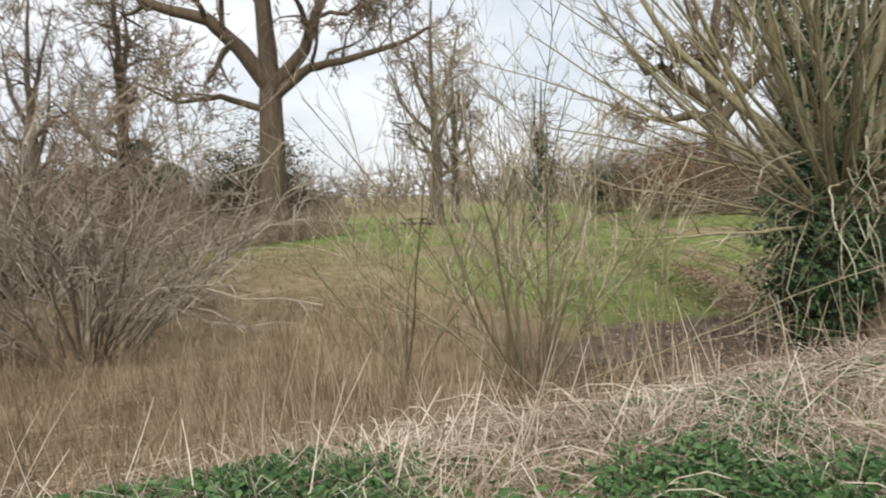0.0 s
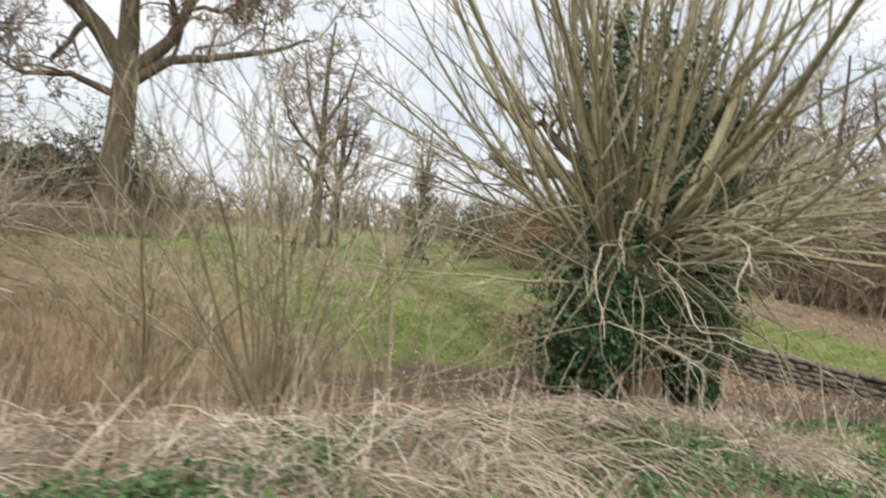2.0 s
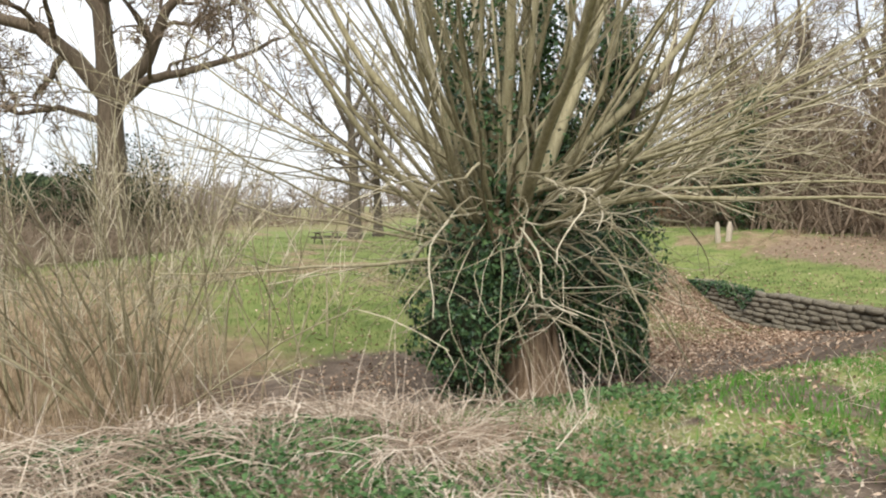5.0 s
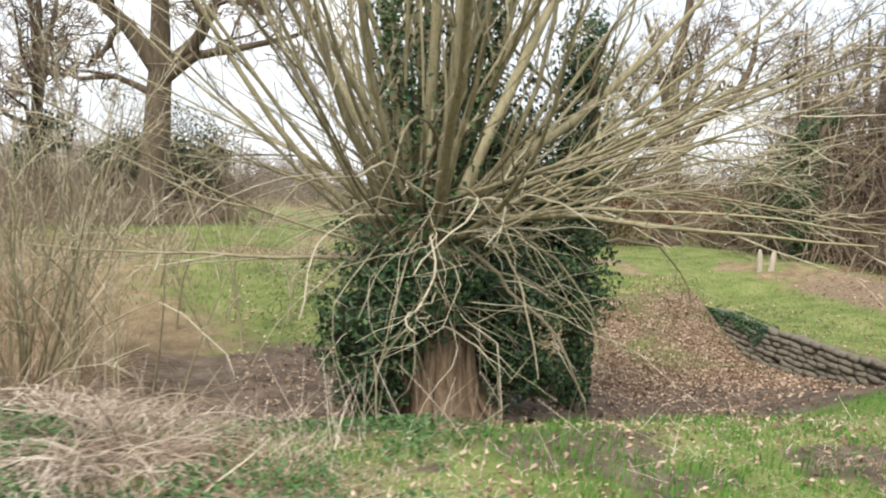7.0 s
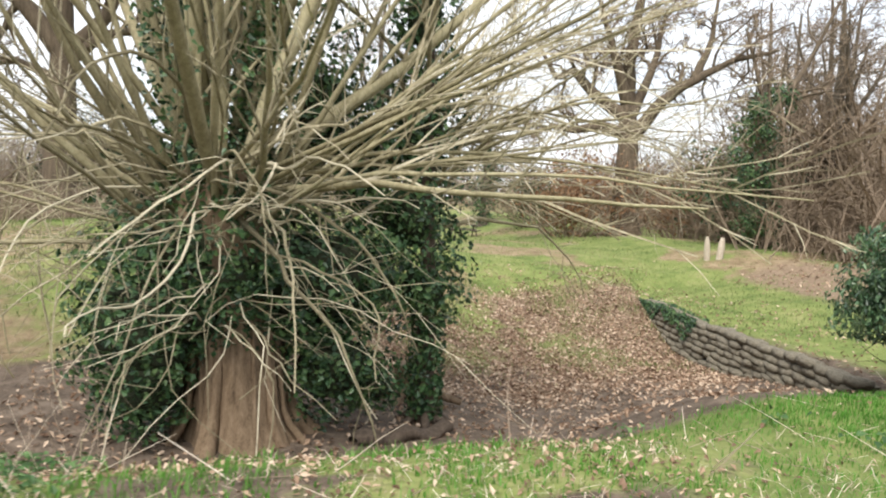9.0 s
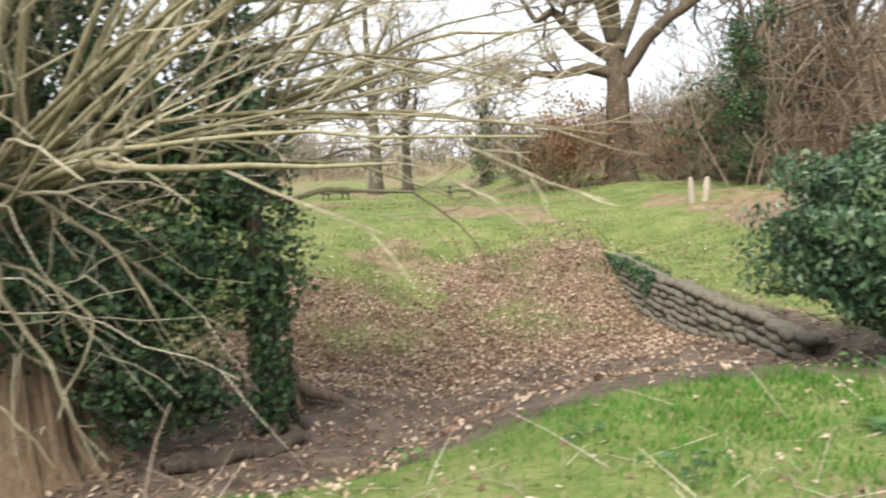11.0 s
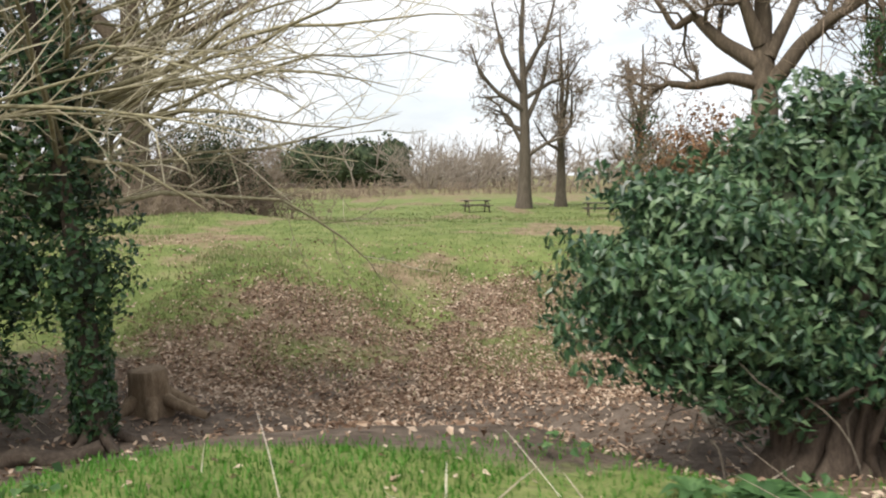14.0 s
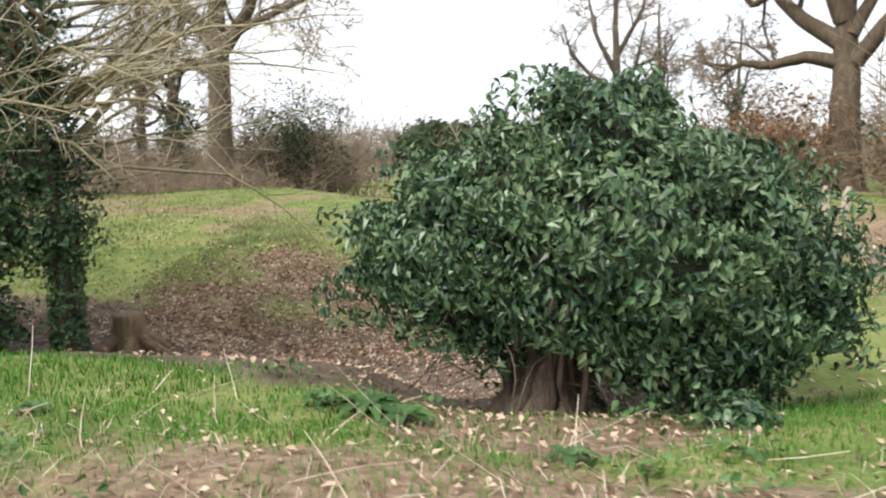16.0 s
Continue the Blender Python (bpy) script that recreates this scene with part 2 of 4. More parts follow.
def height(x, y):
    """The height of the ground: a path bank, a dry ditch, the meadow beyond, and the level ground behind the retaining wall."""
    x, y = np.asarray(x, float), np.asarray(y, float)
    depth = 1.28 + 0.42 * smooth(11.5, 16, x)
    edge = 3.7 - 0.25 * smooth(6, 9, x) + 1.1 * smooth(12.5, 15.5, x) * smooth(18.3, 16.8, x) + 0.25 * smooth(16, 18, x)
    down = smooth(edge, edge + 3.6 + 1.6 * smooth(12.5, 16, x), y)
    toe = 10.6 + 3.0 * smooth(12, 18, x) - 0.5 * smooth(6, -2, x)
    up = np.clip((y - toe) / 8.0, 0, 1)
    up = 1 - (1 - smooth(-0.1, 1.0, up)) ** 1.25
    meadow = -0.12 - 0.82 * smooth(21, 45, y) + 0.4 * np.exp(-((x - 9.0) / 4.0) ** 2 - ((y - 24.0) / 3.5) ** 2)
    left = 0.1 * smooth(0.5, 2.5, y) * smooth(8, 4.5, x) * smooth(5, 4, y) - depth * down * (1 - up) + (meadow - 0) * up
    right = -0.12 * smooth(3, 6, y) - 0.72 * smooth(5, 8, y) * smooth(6, 0, x - wall_x(y)) * smooth(21, 16.5, y) + 0.45 * smooth(23, 28, x) * smooth(12, 20, y)
    left = left + 0.55 * smooth(3.5, 0, wall_x(y) - x) * smooth(12.5, 16.8, y) * smooth(19.5, 17, y)
    left = left + 0.38 * smooth(2.6, 0, wall_x(y) - x) * smooth(12.0, 8.5, y) * smooth(6, 7.5, y)
    step = smooth(0.0, 0.30, x - wall_x(y)) * smooth(6.2, 7.8, y) * smooth(19.0, 17.2, y)
    blend = smooth(-0.5, 4.5, x - wall_x(y)) * (1 - smooth(6.2, 7.8, y) * smooth(19.0, 17.2, y))
    w = np.maximum(step, blend)
    z = left * (1 - w) + right * w - 0.3 * smooth(24, 32, y) * w - 0.12 * smooth(2.6, 4.4, y) * smooth(12.5, 14, x) * smooth(7, 5.5, y)
    return z + 0.025 * waves(x, y) * smooth(200, 40, np.abs(x) + np.abs(y)) + 0.05 * np.sin(0.7 * x + 1) * np.sin(0.8 * y) * smooth(1.5, 6, y)


def covers(x, y):
    """Shares of dry thatch, mould and leaf litter."""
    n = 0.18 * waves(0.7 * x, 0.7 * y)
    dry = smooth(9.0, 6.5, x + 0.6 * n) * smooth(3.2, 4.6, y + n) * smooth(15.5, 12, y + n)
    dry = np.maximum(dry, 0.8 * smooth(10.5, 6.5, x) * smooth(-1.5, 0.5, y + n) * smooth(16, 12, y))
    dry = np.maximum(dry, 0.72 * smooth(10.5, 5, x) * smooth(10, 13, y + n) * smooth(27, 19, y))
    dry = np.maximum(dry, 0.6 * smooth(26, 30, y) * smooth(46, 40, y) * smooth(24, 12, x))
    dry = np.maximum(dry, 0.62 * smooth(9, 15, x) * smooth(3.6, 2.8, y + n) * (0.55 + 0.45 * smooth(-0.3, 0.5, waves(0.8 * x, 1.1 * y))))
    dry = np.maximum(dry, 0.5 * smooth(60, 80, y))
    dry = np.maximum(dry, 0.66 * smooth(13, 17, y) * smooth(-0.1, 0.7, waves(0.31 * x + 2, 0.37 * y + 1)))
    mould = smooth(4.5, 5.4, y + n) * smooth(12.6, 10.6, y + n - 1.2 * smooth(12, 17, x)) * smooth(5.0, 7.0, x) * smooth(21.5, 19.0, x)
    mould = np.maximum(mould, 0.72 * smooth(4.5, 7, x) * smooth(14.5, 12, x) * smooth(4.6, 3.6, y + n) * smooth(-0.3, 0.4, waves(0.9 * x + 4, 1.2 * y + 2)))
    litter = smooth(9.2, 11, y + n) * smooth(16.5, 13.5, y + 2 * n - 2.2 * smooth(14, 19, x)) * smooth(10.5, 13, x) * smooth(0.2, -0.5, x - wall_x(y)) * 0.85
    litter = litter * (0.55 + 0.45 * np.maximum(smooth(-0.35, 0.35, waves(0.9 * x + 2, 0.8 * y)), smooth(3.2, 1.2, wall_x(y) - x + 0.35 * np.abs(y - 15))))
    litter = np.maximum(litter, 0.7 * smooth(2.5, 4, x - wall_x(y)) * smooth(8, 10, y) * smooth(18.5, 16, y))
    litter = np.maximum(litter, 0.66 * smooth(15.5, 17.2, x) * smooth(3.9, 3.1, y + n))
    litter = np.maximum(litter, 0.75 * smooth(1.7, 0.8, np.hypot(x - 18.9, (y - 4.6) * 0.9) + n))
    return dry, mould, litter


def spaced(lo, fine_lo, fine_hi, hi, step, growth=1.22):
    mid = list(np.arange(fine_lo, fine_hi + 1e-6, step))
    up, d = [], step
    while mid[-1] + sum(up[:0]) < hi and (not up or up[-1] < hi):
        d *= growth
        up.append((up[-1] if up else mid[-1]) + d)
    dn, d = [], step
    while not dn or dn[-1] > lo:
        d *= growth
        dn.append((dn[-1] if dn else mid[0]) - d)
    return np.array(dn[::-1] + mid + up)


def make_mesh(name, verts, faces, material, shade=False):
    me = bpy.data.meshes.new(name)
    me.from_pydata(verts, [], faces)
    me.materials.append(material)
    if shade:
        me.polygons.foreach_set("use_smooth", np.ones(len(me.polygons), bool))
    me.update()
    return me


gx, gy = spaced(-900, -9, 30, 900, 0.2), spaced(-500, 0, 22, 1500, 0.2)
GX, GY = np.meshgrid(gx, gy)
GZ = height(GX, GY)
nx, ny = len(gx), len(gy)
ids = np.arange(nx * ny).reshape(ny, nx)
quads = np.stack([ids[:-1, :-1], ids[:-1, 1:], ids[1:, 1:], ids[1:, :-1]], -1).reshape(-1, 4)
ground_mesh = make_mesh("ground", np.stack([GX, GY, GZ], -1).reshape(-1, 3).tolist(), quads.tolist(), ground_material(), True)
layer = ground_mesh.color_attributes.new("cover", "FLOAT_COLOR", "POINT")
dry_c, mould_c, litter_c = covers(GX, GY)
layer.data.foreach_set("color", np.stack([dry_c, mould_c, litter_c, np.ones_like(dry_c)], -1).reshape(-1).astype(np.float32))
ground = tagged(new("ground", ground_mesh), "grassy bank, dry leafy ditch and rough meadow", "ground", kind="structure")


# ---- growing things ----
rng = np.random.default_rng(7)


def unit(v):
    v = np.asarray(v, float)
    return v / (np.linalg.norm(v) + 1e-9)


class Tubes:
    """Collects tapered tubes along lines, as one mesh."""

    def __init__(self):
        self.v, self.f, self.n = [], [], 0

    def add(self, pts, radii, sides=6, lumps=0.0):
        pts = np.asarray(pts, float)
        k = len(pts)
        tang = np.gradient(pts, axis=0)
        tang /= np.linalg.norm(tang, axis=1)[:, None] + 1e-9
        ref = np.array([0.31, 0.87, 0.38]) if abs(tang[0] @ np.array([0.31, 0.87, 0.38])) < 0.9 else np.array([1.0, 0, 0])
        a = np.cross(tang, ref)
        a /= np.linalg.norm(a, axis=1)[:, None] + 1e-9
        b = np.cross(tang, a)
        ang = np.arange(sides) * 2 * np.pi / sides
        r = np.asarray(radii, float)[:, None] * np.ones(sides)
        if lumps:
            r = r * (1 + lumps * (rng.random((1, sides)) - 0.5) * 2 + lumps * 0.5 * (rng.random((k, sides)) - 0.5))
        ring = pts[:, None] + r[..., None] * (np.cos(ang)[None, :, None] * a[:, None] + np.sin(ang)[None, :, None] * b[:, None])
        self.v.append(ring.reshape(-1, 3))
        i = np.arange(k - 1)[:, None] * sides + np.arange(sides)[None]
        j = np.arange(k - 1)[:, None] * sides + (np.arange(sides)[None] + 1) % sides
        q = np.stack([i, j, j + sides, i + sides], -1).reshape(-1, 4) + self.n
        self.f.extend(q.tolist())
        self.n += k * sides

    def mesh(self, name, material, shade=True):
        return make_mesh(name, np.concatenate(self.v).tolist(), self.f, material, shade)


def wander(p, d, length, segs, bend=0.15, lift=0.0):
    pts, d = [np.asarray(p, float)], unit(d)
    for _ in range(segs):
        d = unit(d + rng.normal(0, bend, 3) + (0, 0, lift))
        pts.append(pts[-1] + d * length / segs)
    return np.array(pts)


def fork(tubes, twigs, line, radii, level, most, many, keep=0.62, lift=0.05, angle=0.9, twig_r=0.012, bend=0.2):
    """Side branches along a line, and theirs in turn, down to twigs."""
    total = np.linalg.norm(np.diff(line, axis=0), axis=1).sum()
    for _ in range(many[level]):
        s = rng.uniform(0.25, 1.0) * (len(line) - 1)
        i = min(int(s), len(line) - 2)
        p = line[i] + (line[i + 1] - line[i]) * (s - i)
        d = unit(line[i + 1] - line[i])
        side = unit(np.cross(d, rng.normal(0, 1, 3)))
        way = unit(d * math.cos(angle) + side * math.sin(angle) * rng.uniform(0.6, 1.2) + (0, 0, 0.15))
        r = max(twig_r, float(np.interp(s, range(len(line)), radii)) * rng.uniform(0.35, 0.6))
        ln = total * keep * rng.uniform(0.5, 1.1)
        if level >= most:
            pts = wander(p, way, ln, 2, bend, lift)
            twigs.add(pts, [r, r * 0.7, r * 0.3], 3)
        else:
            segs = 5 if r > 0.03 else 3
            pts = wander(p, way, ln, segs, bend, lift)
            rr = np.linspace(r, max(twig_r, r * 0.35), segs + 1)
            (tubes if r > 0.03 else twigs).add(pts, rr, 5 if r > 0.03 else 3)
            fork(tubes, twigs, pts, rr, level + 1, most, many, keep, lift, angle, twig_r, bend)


def line_fill(pts, n):
    pts = np.asarray(pts, float)
    s = np.linspace(0, len(pts) - 1, n)
    return np.stack([np.interp(s, range(len(pts)), pts[:, k]) for k in range(3)], 1)


def tree(label, where, limbs, many=(5, 5, 4), bark=BARK_FAR, twig=TWIG_FAR, turn=0.0, twig_r=0.014, lift=0.03, keep=0.5, name="oak_tree", category="tree", bend=0.22, group="", angle=0.9):
    """limbs: lines of (across, up, away) with first and last radius, seen across the turn; branches follow of themselves."""
    wood, fine = Tubes(), Tubes()
    for pts, r0, r1 in limbs:
        base = np.array([(x, y, z) for x, z, y in pts], float)
        n = 4 * len(base)
        ln = line_fill(base, n) + rng.normal(0, 0.25 * r1 + 0.01, (n, 3)) * np.linspace(0.2, 1, n)[:, None]
        rr = r1 + (r0 - r1) * (1 - np.linspace(0, 1, n)) ** 1.1
        trunk = base[0][2] < 0.3
        if trunk:
            rr[:2] *= (1.35, 1.12)
        wood.add(ln, rr, 10 if r0 > 0.15 else 7, 0.1)
        if trunk:
            n0 = n // 2
            fork(wood, fine, ln[n0:], rr[n0:] * 0.6, 0, len(many) - 1, many, keep, lift, angle, twig_r, bend)
        else:
            fork(wood, fine, ln, rr, 0, len(many) - 1, many, keep, lift, angle, twig_r, bend)
    z = float(height(where[0], where[1])) - 0.08
    ob = tagged(new(name, wood.mesh(name, bark)), label, category, group)
    ob.matrix_world = pose(where[0], where[1], z, 0, 0, turn)
    if fine.n:
        child = tagged(new("twigs", fine.mesh("twigs", twig, False)), kind="stuff")
        child.parent = ob
    return ob


def leaves_mesh(name, pts, normals, sizes, material, droop=0.5, shape="ivy", loose=0.5):
    """Pointed leaves, folded on the midrib, lying roughly on the given normals."""
    n = len(pts)
    nor = normals + rng.normal(0, loose, (n, 3))
    nor /= np.linalg.norm(nor, axis=1)[:, None] + 1e-9
    tip = np.cross(nor, rng.normal(0, 1, (n, 3))) + np.array([0, 0, -droop])
    tip -= nor * (tip * nor).sum(1)[:, None]
    tip /= np.linalg.norm(tip, axis=1)[:, None] + 1e-9
    side = np.cross(nor, tip)
    s = sizes[:, None]
    w = 0.34 if shape == "ivy" else 0.24
    v = np.stack([pts - tip * s * 0.45,
                  pts - tip * s * 0.12 + side * s * w + nor * s * 0.10,
                  pts + tip * s * 0.55 - nor * s * 0.08,
                  pts - tip * s * 0.12 - side * s * w + nor * s * 0.10], 1)
    b = np.arange(n)[:, None] * 4
    faces = np.concatenate([b + (0, 1, 2), b + (0, 2, 3)], 1).reshape(-1, 3)
    return make_mesh(name, v.reshape(-1, 3).tolist(), faces.tolist(), material)


def blob_points(n, blobs, shell=0.35, clump=0.10):
    """Points near the outsides of some ellipsoids, with uneven clumps; outward normals."""
    blobs = np.asarray(blobs, float)
    area = (blobs[:, 3] * blobs[:, 4] + blobs[:, 4] * blobs[:, 5] + blobs[:, 3] * blobs[:, 5])
    pick = rng.choice(len(blobs), n * 2, p=area / area.sum())
    d = rng.normal(0, 1, (n * 2, 3))
    d /= np.linalg.norm(d, axis=1)[:, None]
    lump = 1 + clump * np.sin(5 * d[:, 0] + pick * 2.1) * np.sin(6 * d[:, 1] + 1.3 * pick) + clump * np.sin(9 * d[:, 2] + 4 * d[:, 0] + pick)
    r = (1 - shell * rng.random(n * 2) ** 2) * lump
    p = blobs[pick, :3] + d * blobs[pick, 3:] * r[:, None]
    inside = np.zeros(n * 2, bool)
    for k in range(len(blobs)):
        q = (((p - blobs[k, :3]) / blobs[k, 3:]) ** 2).sum(1)
        inside |= (q < 0.55) & (pick != k)
    keep = np.where(~inside)[0][:n]
    nor = d[keep] / blobs[pick[keep], 3:]
    nor /= np.linalg.norm(nor, axis=1)[:, None]
    return p[keep], nor


def lumpy(name, blobs, scale, material):
    """A lumpy filler core that keeps a dense growth from showing through."""
    bm = bmesh.new()
    for x, y, z, a, b, c in blobs:
        m = Matrix.Translation((x, y, z)) @ Matrix.Diagonal((a * scale, b * scale, c * scale, 1))
        made = bmesh.ops.create_icosphere(bm, subdivisions=3, radius=1, matrix=m)
        for v in made["verts"]:
            k = noise.noise(v.co * 2.2) * 0.25 + noise.noise(v.co * 6) * 0.12
            v.co = Vector((x, y, z)) + (v.co - Vector((x, y, z))) * (1 + k)
    me = bpy.data.meshes.new(name)
    bm.to_mesh(me)
    bm.free()
    me.materials.append(material)
    return me


def part(name, me, parent, label=""):
    ob = new(name, me)
    ob.parent = parent
    tagged(ob, label, kind="stuff" if name in ("twigs", "leaves", "ivy_leaves", "ivy_shade_core", "needles", "shoots") else "")
    return ob


# ---- the pollard willow ----
def willow():
    cx, cy = 10.5, 8.1
    gz = float(height(cx, cy))
    trunk = Tubes()
    line = np.array([(cx + 0.1, cy - 0.05, gz - 0.15), (cx + 0.05, cy - 0.03, gz + 0.15), (cx, cy, gz + 0.8), (cx - 0.1, cy, gz + 1.6), (cx - 0.2, cy, gz + 2.3), (cx - 0.25, cy, gz + 2.9)])
    trunk.add(line_fill(line, 14), np.interp(np.linspace(0, 5, 14), range(6), [0.72, 0.58, 0.5, 0.5, 0.62, 0.5]), 26, 0.13)
    for k in range(22):
        a = k / 22 * 2 * math.pi + rng.normal(0, 0.1)
        r0 = rng.uniform(0.66, 0.9)
        pts = [(cx + 0.1 + r0 * math.cos(a), cy + r0 * math.sin(a), gz - 0.06), (cx + 0.05 + 0.58 * math.cos(a), cy + 0.58 * math.sin(a), gz + 0.25),
               (cx + 0.51 * math.cos(a + 0.1), cy + 0.51 * math.sin(a + 0.1), gz + 0.8), (cx - 0.1 + 0.48 * math.cos(a + 0.2), cy + 0.48 * math.sin(a + 0.2), gz + 1.7)]
        trunk.add(line_fill(pts, 9), np.linspace(0.09, 0.04, 9) * rng.uniform(0.5, 1.2), 6, 0.2)
    ob = tagged(new("pollard_willow", trunk.mesh("trunk", TRUNK_OLD)), "old pollarded willow with ivy-clad trunk and long bare shoots", "tree")
    stems, fine = Tubes(), Tubes()
    head = np.array([cx - 0.25, cy, gz + 2.75])
    for k in range(86):
        a = k * 2.4 if k < 16 else rng.uniform(0, 2 * math.pi)
        lean = (k % 16) * 0.06 if k < 16 else abs(rng.normal(0, 0.62)) if k < 75 else rng.uniform(0.8, 1.45)
        d = np.array([math.cos(a) * math.sin(lean), math.sin(a) * math.sin(lean), math.cos(lean)])
        p = head + d * (0.35, 0.35, 0.3) + np.array([math.cos(a), math.sin(a), 0]) * rng.uniform(0, 0.45) + (0, 0, rng.uniform(-0.9, 0.15))
        ln = rng.uniform(4.0, 7.5) if k < 75 else rng.uniform(2.5, 4.8)
        r = rng.uniform(0.07, 0.115) if k < 16 else rng.uniform(0.022, 0.055) if k < 75 else rng.uniform(0.014, 0.035)
        pts = wander(p, d, ln, 9, 0.075, 0.05 if k < 75 else rng.uniform(-0.05, 0.06))
        rr = np.linspace(r, 0.008, 10)
        stems.add(pts, rr, 7, 0.05)
        fork(stems, fine, pts, rr, 0, 1, (7, 3), 0.32, 0.03, 0.55, 0.005, 0.1)
    for k in range(22):
        a = rng.uniform(-1.1, 0.35) if k < 15 else rng.uniform(2.6, 4.2)
        p = head + (0.4 * math.cos(a), 0.4 * math.sin(a), rng.uniform(-0.7, 0.3))
        pts = wander(p, (math.cos(a), math.sin(a), rng.uniform(0.22, 0.7)), rng.uniform(4.0, 6.2), 11, 0.07, rng.uniform(-0.022, 0.01))
        rr = np.linspace(rng.uniform(0.018, 0.036), 0.005, 12)
        stems.add(pts, rr, 6, 0.05)
        fork(stems, fine, pts, rr, 0, 1, (8, 3), 0.3, 0.0, 0.6, 0.005, 0.14)
    for k in range(18):
        a = rng.uniform(-2.6, -0.5)
        p = head + (0.7 * math.cos(a), 0.7 * math.sin(a), rng.uniform(-0.6, 0.4))
        pts = wander(p, (math.cos(a), 0.7 * math.sin(a), rng.uniform(0.0, 0.9)), rng.uniform(1.8, 3.4), 12, 0.2, rng.uniform(-0.13, -0.05))
        rr = np.linspace(rng.uniform(0.014, 0.03), 0.006, 13)
        fine.add(pts, rr, 6)
        fork(fine, fine, pts, rr, 0, 1, (4, 2), 0.3, -0.04, 0.8, 0.004, 0.2)
    part("shoots", stems.mesh("shoots", BARK_WILLOW), ob, "olive-brown upright shoots")
    for k in range(240):
        a = rng.uniform(0, 2 * math.pi)
        p = head + np.array([math.cos(a) * rng.uniform(0.2, 0.7), math.sin(a) * rng.uniform(0.2, 0.7), rng.uniform(-1.5, 0.3)])
        d = np.array([math.cos(a), math.sin(a), rng.uniform(-0.3, 0.5)])
        pts = wander(p, d, rng.uniform(0.9, 2.9), 7, 0.22, rng.uniform(-0.18, 0.05))
        r = rng.uniform(0.005, 0.015)
        fine.add(pts, np.linspace(r, 0.003, 8), 4)
        if k % 3 == 0:
            fork(fine, fine, pts, np.linspace(r, 0.003, 8), 0, 0, (3,), 0.4, -0.03, 0.7, 0.004, 0.15)
    part("twigs", fine.mesh("twigs", TWIG_WILLOW, False), ob, "pale drooping twigs")
    blobs = [(cx - 0.35, cy, gz + 2.05, 1.15, 1.0, 0.75), (cx + 0.75, cy - 0.1, gz + 1.75, 1.0, 0.9, 0.75), (cx - 0.95, cy - 0.1, gz + 1.2, 0.75, 0.8, 0.9),
             (cx - 0.9, cy - 0.2, gz + 0.6, 0.55, 0.55, 0.55), (cx + 1.0, cy - 0.1, gz + 0.75, 0.6, 0.6, 0.6), (cx + 0.4, cy + 0.2, gz + 1.3, 0.9, 0.8, 0.6), (cx - 0.25, cy, gz + 2.75, 0.85, 0.8, 0.55), (cx - 0.15, cy - 0.3, gz + 1.75, 0.75, 0.5, 0.55), (cx - 0.5, cy - 0.4, gz + 1.35, 0.5, 0.4, 0.4)]
    part("ivy_shade_core", lumpy("ivy_shade_core", blobs, 0.62, IVY_CORE), ob, "near-black filler core painted as the shade inside the ivy")
    p, nr = blob_points(13500, blobs, 0.5, 0.18)
    up_p, up_n = [], []
    for k in range(10):
        a = rng.uniform(0, 2 * math.pi)
        line = wander(head + (0.4 * math.cos(a), 0.4 * math.sin(a), -0.2), (0.12 * math.cos(a), 0.12 * math.sin(a), 1), 3.0, 8, 0.04)
        i = rng.integers(0, 9, 520)
        off = rng.normal(0, 0.17, (520, 3)) * (1.3 - i / 12)[:, None]
        up_p.append(line[i] + off + rng.uniform(0, 0.37, (520, 1)) * (0, 0, 1))
        up_n.append(off + 1e-3)
    p, nr = np.concatenate([p] + up_p), np.concatenate([nr] + [u / np.linalg.norm(u, axis=1)[:, None] for u in up_n])
    part("ivy_leaves", leaves_mesh("ivy_leaves", p, nr, rng.uniform(0.05, 0.11, len(p)), IVY_DARK), ob, "dark green ivy leaves")


willow()


